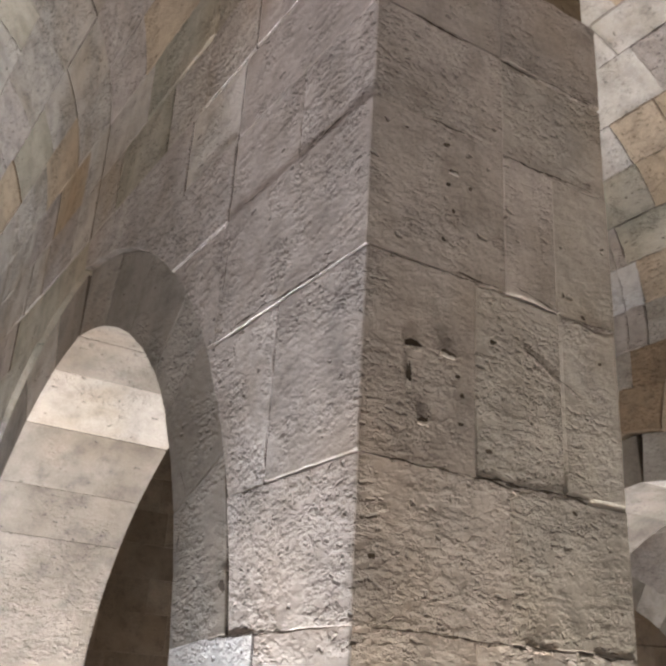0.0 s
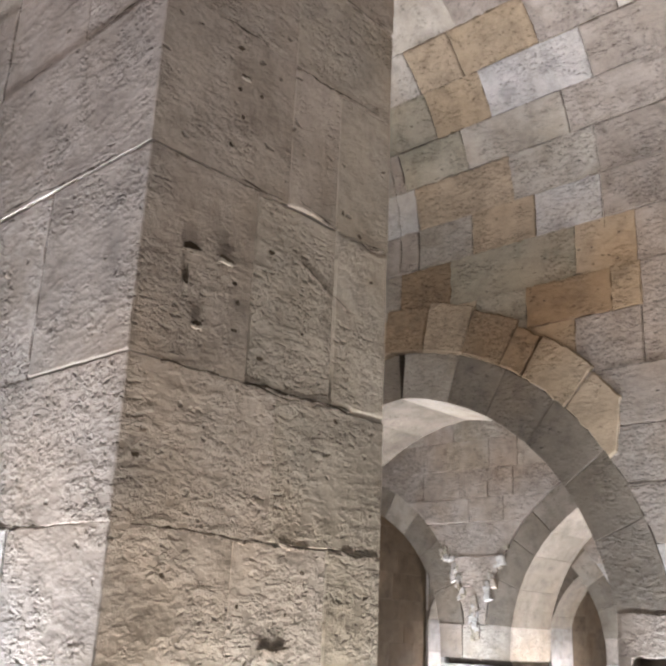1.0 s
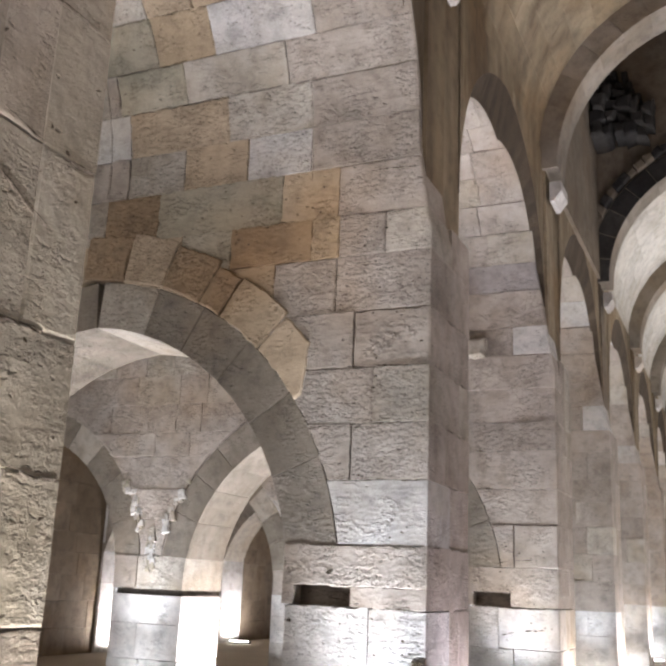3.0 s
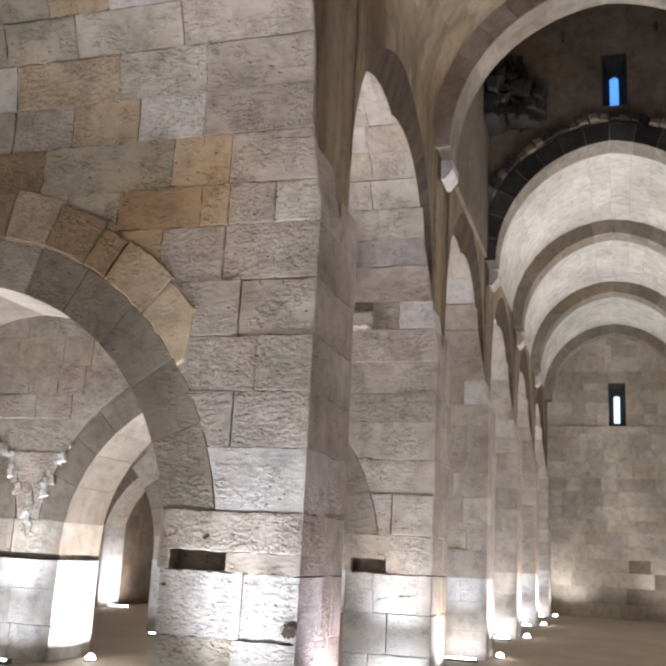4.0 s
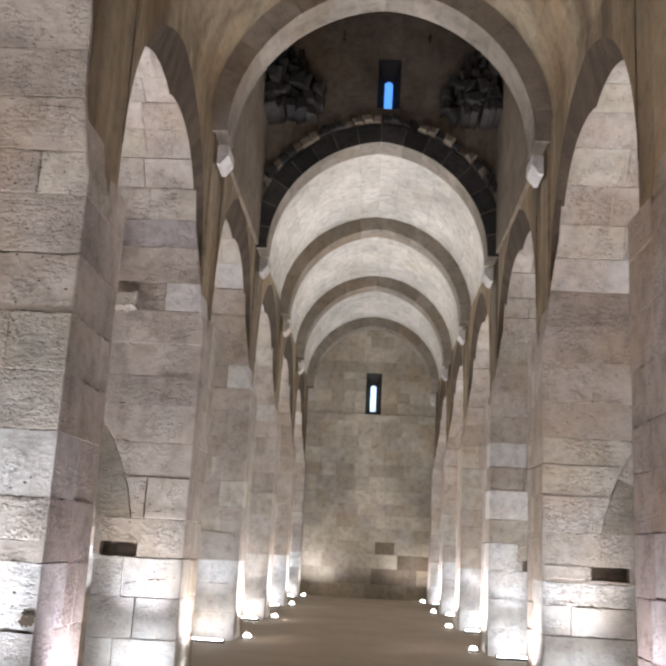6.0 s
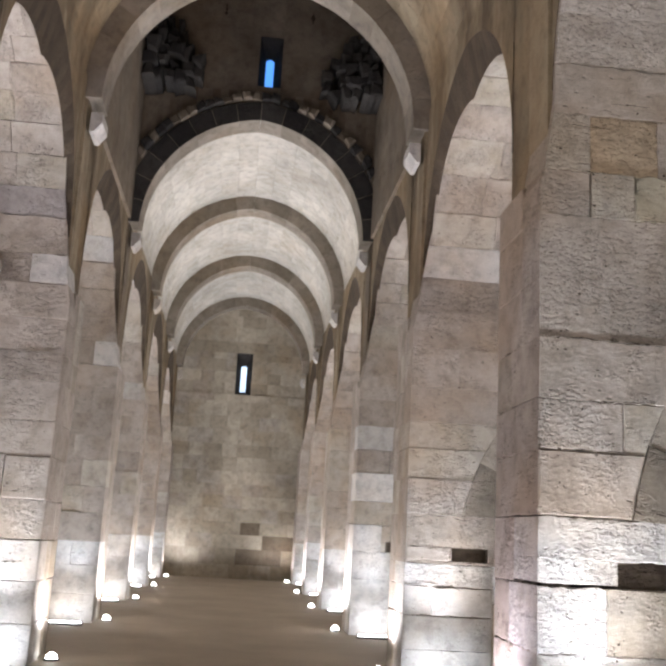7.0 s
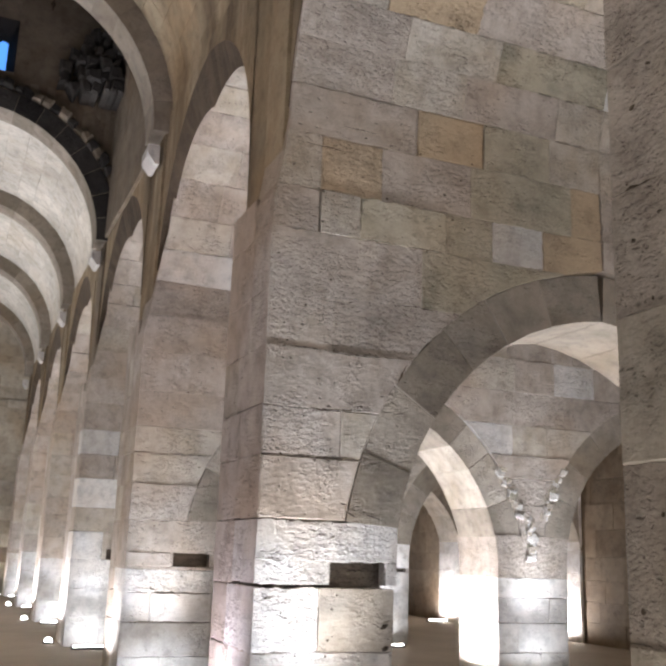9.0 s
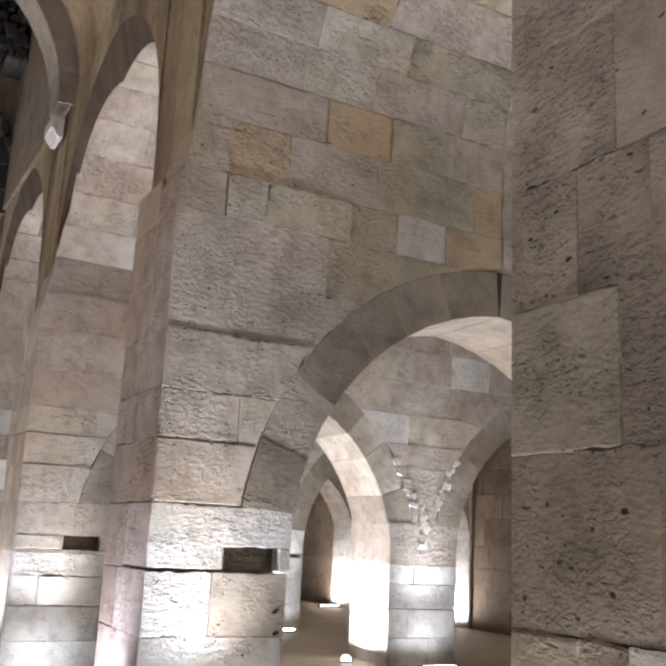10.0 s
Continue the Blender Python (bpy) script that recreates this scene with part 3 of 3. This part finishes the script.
def make_corbel(k, s):
    y0 = front_of(k)
    h = Heap()
    prof = [(0.0, 0.0), (0.05, 0.0), (0.14, 0.12), (0.14, 0.24), (0.0, 0.24)]
    verts = [(s * (NAVE + 0.02 - a), y, 5.95 + b) for y in (y0 + 0.04, y0 + 0.46) for a, b in prof]
    n = len(prof)
    faces = [list(range(n)), [n + i for i in reversed(range(n))]] + [[i, n + i, n + (i + 1) % n, (i + 1) % n] for i in range(n)]
    h.add(verts, faces if s < 0 else [f[::-1] for f in faces])
    tagged(h.ob("corbel", [PALE]), "pale cut stone corbel under a transverse arch", "corbel", "corbels", "structure")


for k in range(1, 7):
    for s in (-1, 1):
        make_corbel(k, s)

# ---- lantern over the crossing ----
YA, YB = front_of(2) + 0.5, front_of(3)
lan = Heap()
for s in (-1, 1):
    lan.add(*box(min(s * 2.0, s * 2.5), max(s * 2.0, s * 2.5), YA - 0.3, YB + 0.3, 6.42, 11.2))
lan.add(*box(-2.4, 2.4, YA - 0.6, YA - 0.02, 8.75, 11.2))
tagged(lan.ob("wall_lantern", [BROWN]), "dark brown walls of the lantern over the nave", "wall", "", "structure")
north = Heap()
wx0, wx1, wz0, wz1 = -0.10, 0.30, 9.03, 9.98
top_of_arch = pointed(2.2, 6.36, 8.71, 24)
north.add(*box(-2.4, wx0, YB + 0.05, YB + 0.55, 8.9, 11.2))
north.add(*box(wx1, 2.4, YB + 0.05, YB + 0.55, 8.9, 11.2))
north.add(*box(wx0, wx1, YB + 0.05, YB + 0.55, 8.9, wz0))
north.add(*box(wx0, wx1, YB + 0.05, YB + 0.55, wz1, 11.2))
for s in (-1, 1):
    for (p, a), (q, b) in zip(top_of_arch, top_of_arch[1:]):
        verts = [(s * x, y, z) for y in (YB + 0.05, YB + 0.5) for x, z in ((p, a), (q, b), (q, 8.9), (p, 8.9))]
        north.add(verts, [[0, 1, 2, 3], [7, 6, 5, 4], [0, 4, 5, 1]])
tagged(north.ob("wall_lantern_north", [BROWN]), "dark brown lantern wall with a slit window", "wall", "", "structure")
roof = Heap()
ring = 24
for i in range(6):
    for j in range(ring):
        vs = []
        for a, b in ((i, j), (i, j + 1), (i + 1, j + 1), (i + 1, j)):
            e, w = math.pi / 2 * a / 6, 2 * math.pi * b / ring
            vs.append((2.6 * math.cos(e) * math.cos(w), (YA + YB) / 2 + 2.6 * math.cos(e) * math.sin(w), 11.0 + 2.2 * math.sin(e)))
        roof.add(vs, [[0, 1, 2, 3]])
tagged(roof.ob("ceiling_dome", [NEARBLACK]), "near-black dome over the lantern", "dome", "", "structure")


def slit(name, x0, x1, z0, z1, y, glass, label):
    """A slit window: dark splayed lining and the sky behind a narrow opening."""
    base = new(name)
    w, h = x1 - x0, z1 - z0
    a0, a1 = x0 + w * 0.30, x1 - w * 0.34
    b0, b1 = z0 + h * 0.10, z1 - h * 0.27
    verts = [(x0, y, z0), (x1, y, z0), (x1, y, z1), (x0, y, z1), (a0, y + 0.32, b0), (a1, y + 0.32, b0), (a1, y + 0.32, b1), (a0, y + 0.32, b1)]
    h1 = Heap()
    h1.add(verts, [[0, 1, 5, 4], [1, 2, 6, 5], [2, 3, 7, 6], [3, 0, 4, 7]])
    h1.ob("window_splay", [NEARBLACK], base)
    p = Heap()
    m = (a0 + a1) / 2
    p.add([(a0, y + 0.34, b0), (a1, y + 0.34, b0), (a1, y + 0.34, b1 - 0.03), (m, y + 0.34, b1 + 0.01), (a0, y + 0.34, b1 - 0.03)], [[0, 1, 2, 3, 4]])
    p.ob("pane", [glass], base)
    return tagged(base, label, "window", "", "structure")


slit("window_1", wx0, wx1, wz0, wz1, YB + 0.05, SKY, "narrow slit window with blue evening sky, deep dark splay")


def make_squinch(s):
    rng = random.Random(31 + s)
    base = new("squinch")
    for tier in range(6):
        z = 8.72 + tier * 0.21
        reach = 0.95 * (0.55 + 0.45 * math.sin(math.pi * min(1, (tier + 1.3) / 5.5)))
        n = 5
        for i in range(n):
            f = (i + 0.5) / n
            x = 1.98 - reach * f
            d = 0.30 + 0.5 * (1 - f) + rng.uniform(-0.06, 0.08)
            w = reach / n
            h = Heap()
            jig = lambda: rng.uniform(-0.07, 0.06)
            shape = [(x - w / 2 + jig(), z + jig()), (x + w / 2 + jig(), z + jig()), (x + w / 2 + jig(), z + 0.2 + jig()), (x - w / 2 + jig(), z + 0.2 + jig())]
            data = block(shape, lambda u, v, dd: (s * u, YB + 0.05 - d + dd, v), s < 0, rng, d, 0.05, 0.03, 0.02, 0.08)
            mesh_ob("stone", *data, NEARBLACK if rng.random() < 0.97 else BROWN, base)
    return tagged(base, "broken near-black stone squinch in the corner of the lantern", "squinch", "squinches", "structure")


for s in (-1, 1):
    make_squinch(s)

rng = random.Random(5)
broken = new("broken_arch_edge")
for s in (-1, 1):
    outline = pointed(2.20, 6.4, 8.74, 22)
    for i in range(3, 22):
        (a, b), (c, d) = outline[i], outline[i + 1]
        shape = [(a, b), (a + 0.12 * a / 2, b + 0.12), (c + 0.12 * c / 2 + 0.002, d + 0.12 + rng.uniform(-0.06, 0.05)), (c + 0.002, d)]
        data = block(shape, lambda u, v, dd: (s * u, YB - 0.02 - 0.1 * ((i * 7) % 3) / 2 + dd, v), s > 0, rng, 0.3, 0.03, 0.03, 0.02, 0.08)
        mesh_ob("stone", *data, BROWN if rng.random() < 0.45 else NEARBLACK, broken)
tagged(broken, "ragged broken stones along the near-black lantern arch", "arch", "", "structure")


# ---- holes, chips and cracks in the near piers ----
def crack(place, u0, v0, u1, v1, thick, rng, parent):
    """A ragged flat dark strip, the shade of an open joint, and the row of broken chips along its lower edge that catch
    the light.
    """
    n = max(4, int(math.hypot(u1 - u0, v1 - v0) / 0.022))
    line, wave = [], 0.0
    for i in range(n + 1):
        wave = 0.7 * wave + rng.uniform(-0.005, 0.005)
        f = i / n
        line.append((u0 + (u1 - u0) * f + (wave if abs(v1 - v0) > abs(u1 - u0) else 0), v0 + (v1 - v0) * f + (0 if abs(v1 - v0) > abs(u1 - u0) else wave)))
    upright = abs(v1 - v0) > abs(u1 - u0)
    half = [thick * (0.08 + 0.5 * rng.random() ** 2) * math.sin(math.pi * (0.08 + 0.84 * i / n)) for i in range(n + 1)]
    up = [(a + (w if upright else 0), b + (0 if upright else w)) for (a, b), w in zip(line, half)]
    down = [(a - (w if upright else 0), b - (0 if upright else w)) for (a, b), w in zip(line, half)]
    mesh_ob("open_joint", [place(a, b, -0.002) for a, b in down] + [place(a, b, -0.002) for a, b in up],
            [[i, i + 1, n + 2 + i, n + 1 + i] for i in range(n)], SHADE, parent)
    if upright:
        return
    push = Vector(place(u0, v0, -0.0005)) - Vector(place(u0, v0, 0.0))
    if abs(push.x) < 1e-7:
        return
    chips = Heap()
    for (a, b), (c, d), w in zip(down, down[1:], half):
        if rng.random() < 0.12:
            continue
        t0, t1 = rng.uniform(0.003, 0.012), rng.uniform(0.003, 0.012)
        shape = [(a, b - t0), (c, d - t1), (c, d), (a, b)]
        verts, faces = block(shape, place, False, rng, 0.02, 0.004, 0.0, 0.002, 0.03)
        chips.add([tuple(Vector(p) + push) for p in verts], faces)
    if chips.v:
        chips.ob("lip", [GREY], parent)


def joints_of(place, levels, lo, hi, share, rng, parent):
    """Opens stretches of the bed joints of a face between lo and hi."""
    for v in levels:
        at = lo + rng.uniform(0.0, 0.15)
        while at < hi - 0.1:
            wide = min(hi - at, rng.uniform(0.12, 0.45))
            if rng.random() < share:
                crack(place, at, v + rng.uniform(-0.004, 0.004), at + wide, v + rng.uniform(-0.006, 0.006), rng.uniform(0.006, 0.016), rng, parent)
            at += wide + rng.uniform(0.0, 0.12)


def pocks(place, n, u0, u1, v0, v1, rng, parent):
    for i in range(n):
        gouge(place, rng.uniform(u0, u1), rng.uniform(v0, v1), rng.uniform(0.005, 0.016), rng.uniform(0.003, 0.009), rng.uniform(-0.5, 0.5), rng, parent, False)


def gouge(place, u, v, w, h, lean, rng, parent, lip=True):
    """A flat ragged dark patch, the shade of a small hole, and, below it, the broken lip that catches the light."""
    if w > 0.045 and h < 0.021 or h > 0.06:
        d, turn = (w, lean) if w > h else (h, lean + math.pi / 2)
        crack(place, u - d * math.cos(turn), v - d * math.sin(turn), u + d * math.cos(turn), v + d * math.sin(turn), min(w, h), rng, parent)
        return
    pts = []
    n = 20
    for i in range(n):
        a = 2 * math.pi * i / n
        x, z = w * math.cos(a) * rng.uniform(0.7, 1.15), h * math.sin(a) * rng.uniform(0.55, 1.25)
        pts.append((u + x * math.cos(lean) - z * math.sin(lean), v + x * math.sin(lean) + z * math.cos(lean)))
    # no depth: the shade is a dark patch laid on the face
    verts = [place(a, b, -0.003) for a, b in pts]
    mesh_ob("hollow", verts, [list(range(n))], SHADE, parent)
    if lip:
        edge = [(u + w * f * math.cos(lean), v + w * f * math.sin(lean) - h * (1.0 + 0.25 * rng.random())) for f in (-0.95, -0.4, 0.1, 0.55, 1.0)]
        shape = edge + [(a, b + h * 0.5 + 0.004) for a, b in reversed(edge)]
        data = block(shape, place, False, rng, 0.03, 0.008, 0.0, 0.003, 0.04)
        mesh_ob("lip", [(Vector(p) + (Vector(place(u, v, -0.004)) - Vector(place(u, v, 0.0)))) for p in data[0]], data[1], WARMST, parent)


def nave_face(s, k):
    return lambda u, v, d: (s * (NAVE + d), front_of(k) + u, v)


def front_face(s, k):
    return lambda u, v, d: (s * u, front_of(k) + d - 0.006, v)


rng = random.Random(77)
wear = tagged(new("pier_damage"), "flat dark patches shading holes and cracks, with chipped lips, in the stone piers", "masonry damage", "", "structure")
for u, v, w, h, lean in ((0.16, 2.455, 0.035, 0.014, 0.1), (0.28, 2.46, 0.032, 0.012, -0.1), (0.15, 2.37, 0.010, 0.035, 0.0), (0.68, 2.50, 0.13, 0.009, -0.42),
                         (0.36, 2.72, 0.05, 0.008, -0.1), (0.62, 2.73, 0.10, 0.008, -0.12), (0.45, 2.13, 0.13, 0.009, -0.05), (0.72, 2.14, 0.09, 0.008, 0.05),
                         (0.2, 2.25, 0.02, 0.01, 0), (0.55, 1.45, 0.06, 0.012, 0.1), (0.3, 3.05, 0.02, 0.008, 0)):
    gouge(nave_face(-1, 0), u, v, w, h, lean, rng, wear)
for u, v, w, h, lean in ((2.62, 1.86, 0.03, 0.018, 0.5), (2.84, 3.0, 0.009, 0.14, 0.05), (2.87, 3.35, 0.008, 0.17, 0.0), (2.3, 2.71, 0.15, 0.012, 0), (2.6, 2.72, 0.14, 0.014, 0),
                         (2.98, 2.06, 0.012, 0.09, 0.2), (2.5, 2.12, 0.06, 0.008, 0), (3.02, 2.25, 0.08, 0.008, 0.9)):
    gouge(front_face(-1, 0), u, v, w, h, lean, rng, wear, False)
for u, v in ((0.93, 2.0), (0.7, 2.35), (0.8, 1.62), (0.62, 1.55), (0.75, 1.46), (0.55, 1.38), (0.9, 1.35), (0.68, 1.31), (0.82, 1.95), (0.5, 1.6), (0.45, 2.6), (0.85, 2.9)):
    gouge(nave_face(1, 0), u, v, rng.uniform(0.008, 0.018), rng.uniform(0.006, 0.012), rng.uniform(-0.4, 0.4), rng, wear, False)
for u, v, w, h, lean in ((2.6, 1.75, 0.05, 0.02, -0.4), (2.76, 1.73, 0.09, 0.010, -0.25), (2.2, 1.72, 0.12, 0.009, 0), (2.3, 2.43, 0.16, 0.010, 0), (2.35, 2.11, 0.12, 0.008, 0),
                         (2.25, 2.85, 0.14, 0.018, 0), (2.6, 2.84, 0.2, 0.016, -0.03), (2.98, 2.75, 0.02, 0.10, -0.45), (2.87, 1.02, 0.035, 0.014, 0.5), (2.88, 0.88, 0.03, 0.016, 0.3),
                         (3.0, 3.18, 0.05, 0.012, -0.6), (3.3, 3.5, 0.09, 0.006, 0.6), (2.3, 4.36, 0.2, 0.010, -0.03), (2.6, 4.55, 0.14, 0.012, 0), (2.1, 1.26, 0.05, 0.012, 0), (2.45, 3.2, 0.2, 0.006, -0.02)):
    gouge(front_face(1, 1), u, v, w, h, lean, rng, wear, False)
for u, v, w, h, lean in ((2.5, 2.10, 0.05, 0.018, 0), (2.75, 2.49, 0.13, 0.012, 0), (2.45, 2.48, 0.1, 0.009, 0), (2.62, 1.52, 0.03, 0.016, -0.4), (2.0, 0.95, 0.05, 0.045, 0),
                         (2.35, 2.75, 0.014, 0.009, 0), (2.66, 3.85, 0.011, 0.11, 0), (2.9, 4.5, 0.009, 0.14, 0), (2.3, 4.03, 0.18, 0.008, 0), (2.25, 1.68, 0.1, 0.007, 0),
                         (2.45, 3.67, 0.09, 0.006, 0), (2.9, 1.2, 0.02, 0.014, 0), (2.25, 4.37, 0.2, 0.012, 0.05), (2.6, 1.3, 0.1, 0.007, 0)):
    gouge(front_face(-1, 1), u, v, w, h, lean, rng, wear, False)
for s in (-1, 1):
    for u, v, w, h, lean in ((2.25, 1.04, 0.14, 0.020, -0.1), (2.5, 1.0, 0.08, 0.018, -0.3), (2.3, 1.77, 0.10, 0.012, 0), (2.55, 1.74, 0.08, 0.016, -0.2), (2.7, 2.16, 0.12, 0.008, 0), (2.2, 3.2, 0.15, 0.008, 0)):
        gouge(front_face(s, 2), u, v, w, h, lean, rng, wear, False)
joints_of(nave_face(-1, 0), COURSES[(0, -1)][4:9], 0.04, 0.95, 0.7, rng, wear)
joints_of(nave_face(1, 0), COURSES[(0, 1)][2:9], 0.04, 0.95, 0.55, rng, wear)
joints_of(front_face(-1, 0), COURSES[(0, -1)][4:8], 2.0, 2.75, 0.6, rng, wear)
for s in (-1, 1):
    joints_of(front_face(s, 1), COURSES[(1, s)][2:8], 2.0, 2.6, 0.6, rng, wear)
    joints_of(front_face(s, 1), COURSES[(1, s)][8:11], 2.0, 3.3, 0.35, rng, wear)
    joints_of(front_face(s, 2), COURSES[(2, s)][2:8], 2.0, 2.85, 0.5, rng, wear)
    joints_of(nave_face(s, 1), COURSES[(1, s)][2:9], 0.03, 0.9, 0.35, rng, wear)
    pocks(front_face(s, 1), 34, 2.0, 2.5, 1.45, 4.2, rng, wear)
    pocks(front_face(s, 1), 16, 2.0, 2.8, 0.6, 1.25, rng, wear)
    pocks(front_face(s, 1), 12, 2.5, 3.6, 3.9, 4.5, rng, wear)
    pocks(front_face(s, 2), 18, 2.0, 2.7, 0.7, 3.5, rng, wear)
    pocks(nave_face(s, 0), 30, 0.03, 0.94, 1.3, 3.2, rng, wear)
# flat dark discs paint the shade of two oculi
for x in (-0.74, 0.79):
    gouge(lambda u, v, d: (u, YB + 0.04 + d, v), x, 10.42, 0.10, 0.11, 0, rng, wear, False)

# ---- end wall, outer walls, back ----
end = Heap()
ex0, ex1, ez0, ez1 = -0.20, 0.31, 5.75, 7.12
end.add(*box(-OUTER - 0.5, ex0, END + 0.12, END + 0.6, 0, 9.2))
end.add(*box(ex1, OUTER + 0.5, END + 0.12, END + 0.6, 0, 9.2))
end.add(*box(ex0, ex1, END + 0.12, END + 0.6, 0, ez0))
end.add(*box(ex0, ex1, END + 0.12, END + 0.6, ez1, 9.2))
end_wall = tagged(end.ob("wall_end", [MORTAR]), "brownish ashlar end wall of the nave with a slit window", "wall", "", "structure")
rng = random.Random(12)
z = 0.0
while z < 8.7:
    h = rng.uniform(0.36, 0.5)
    if z < 5.75 < z + h + 0.2:
        h = 5.75 - z
    if z < 7.12 < z + h + 0.2:
        h = 7.12 - z
    spans = [(-2.1, 2.1)] if z + h <= 5.76 or z >= 7.1 else [(-2.1, ex0), (ex1, 2.1)]
    for lo, hi in spans:
        at = lo
        while at < hi - 0.01:
            w = rng.uniform(0.4, 0.85)
            if hi - at - w < 0.3:
                w = hi - at
            g = 0.001
            shape = [(at + g, z + g), (at + w - g, z + g), (at + w - g, z + h - g), (at + g, z + h - g)]
            back = 0.05 if z >= 5.7 else 0.0
            dark = 0.2 < at < 1.6 and 0.3 < z < 1.4
            m = BROWN if dark and rng.random() < 0.75 else ENDST if rng.random() < 0.85 else WARMST
            mesh_ob("stone", *block(shape, lambda u, v, d: (u, END + back + d, v), False, rng, 0.13, 0.004, 0.004, 0.002, 0.2), m, end_wall)
            at += w
    z += h
slit("window_2", ex0, ex1, ez0, ez1, END + 0.06, SKYFAR, "narrow arched slit window glowing with pale sky")
for s in (-1, 1):
    h = Heap()
    h.add(*box(min(s * (OUTER + 0.1), s * (OUTER + 0.6)), max(s * (OUTER + 0.1), s * (OUTER + 0.6)), BACK, END + 0.3, 0, 7.0))
    rng = random.Random(600 + s)
    courses = Heap()
    z = 0.0
    while z < 6.9:
        hh = rng.uniform(0.36, 0.5)
        at = BACK
        while at < END:
            w = rng.uniform(0.5, 1.1)
            shape = [(at + 0.001, z + 0.001), (at + w - 0.001, z + 0.001), (at + w - 0.001, z + hh - 0.001), (at + 0.001, z + hh - 0.001)]
            courses.add(*block(shape, lambda u, v, d: (s * (OUTER + d), u, v), s < 0, rng, 0.12, 0.004, 0.003, 0.003, 0.3))
            at += w
        z += hh
    for k in range(0, 6):
        y0 = front_of(k)
        z = 0.0
        rng = random.Random(k + 400)
        pil = Heap()
        while z < 3.0:
            hh = rng.uniform(0.35, 0.48)
            shape = [(y0 + 0.003, z + 0.003), (y0 + THICK, z + 0.003), (y0 + THICK, z + hh), (y0 + 0.003, z + hh)]
            pil.add(*block(shape, lambda u, v, d: (s * (OUTER - 0.06 + d), u, v), s < 0, rng, 0.1, 0.008, 0.004, 0.004))
            z += hh
        tagged(pil.ob("pilaster", [PALE]), "pale stone pilaster on the outer wall, lit from below", "pilaster", "outer pilasters", "structure")
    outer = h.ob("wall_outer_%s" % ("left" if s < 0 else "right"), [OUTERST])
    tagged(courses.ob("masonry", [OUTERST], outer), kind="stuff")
    tagged(outer, "dark brown masonry outer wall of the hall", "wall", "", "structure")
# added behind the camera, out of view, to enclose the hall
h = Heap()
h.add(*box(-OUTER - 0.5, OUTER + 0.5, BACK - 0.5, BACK, 0, 9.2))
tagged(h.ob("wall_back", [GREY]), "unseen plain limestone wall added to close the hall", "wall", "", "structure")


# ---- floor lights ----
def make_bar():
    base = new("floor_light_bar")
    a = Heap()
    a.add(*box(-0.26, 0.26, -0.045, 0.045, 0.0, 0.035))
    a.add(*box(-0.27, -0.255, -0.05, 0.05, 0.0, 0.06))
    a.add(*box(0.255, 0.27, -0.05, 0.05, 0.0, 0.06))
    a.ob("housing", [STEEL], base)
    d = Heap()
    d.add(*box(-0.25, 0.25, -0.03, 0.03, 0.036, 0.052))
    d.ob("diffuser", [LED], base)
    return tagged(base, "low linear floor light with a lit white diffuser", "floor light", "floor light bars")


def make_spot():
    base = new("floor_spotlight")
    a = Heap()
    n = 14
    for i in range(n):
        p, q = 2 * math.pi * i / n, 2 * math.pi * (i + 1) / n
        for r0, z0, r1, z1 in ((0.085, 0.0, 0.085, 0.02), (0.085, 0.02, 0.075, 0.026)):
            a.add([(r0 * math.cos(p), r0 * math.sin(p), z0), (r0 * math.cos(q), r0 * math.sin(q), z0), (r1 * math.cos(q), r1 * math.sin(q), z1), (r1 * math.cos(p), r1 * math.sin(p), z1)], [[0, 1, 2, 3]])
    a.ob("body", [STEEL], base)
    d = Heap()
    for i in range(n):
        p, q = 2 * math.pi * i / n, 2 * math.pi * (i + 1) / n
        for r0, z0, r1, z1 in ((0.062, 0.022, 0.058, 0.05), (0.058, 0.05, 0.03, 0.08), (0.03, 0.08, 0.0005, 0.088)):
            d.add([(r0 * math.cos(p), r0 * math.sin(p), z0), (r0 * math.cos(q), r0 * math.sin(q), z0), (r1 * math.cos(q), r1 * math.sin(q), z1), (r1 * math.cos(p), r1 * math.sin(p), z1)], [[0, 1, 2, 3]])
    d.ob("lens", [LED], base)
    return tagged(base, "round floor spotlight with a bright lens", "spotlight", "floor spotlights")


bar = make_bar()
bar.matrix_basis = pose(*BARS[0])
for p in BARS[1:]:
    copy_thing(bar, pose(*p))
spot = make_spot()
spot.matrix_basis = pose(*SPOTS[0])
for p in SPOTS[1:]:
    copy_thing(spot, pose(*p))
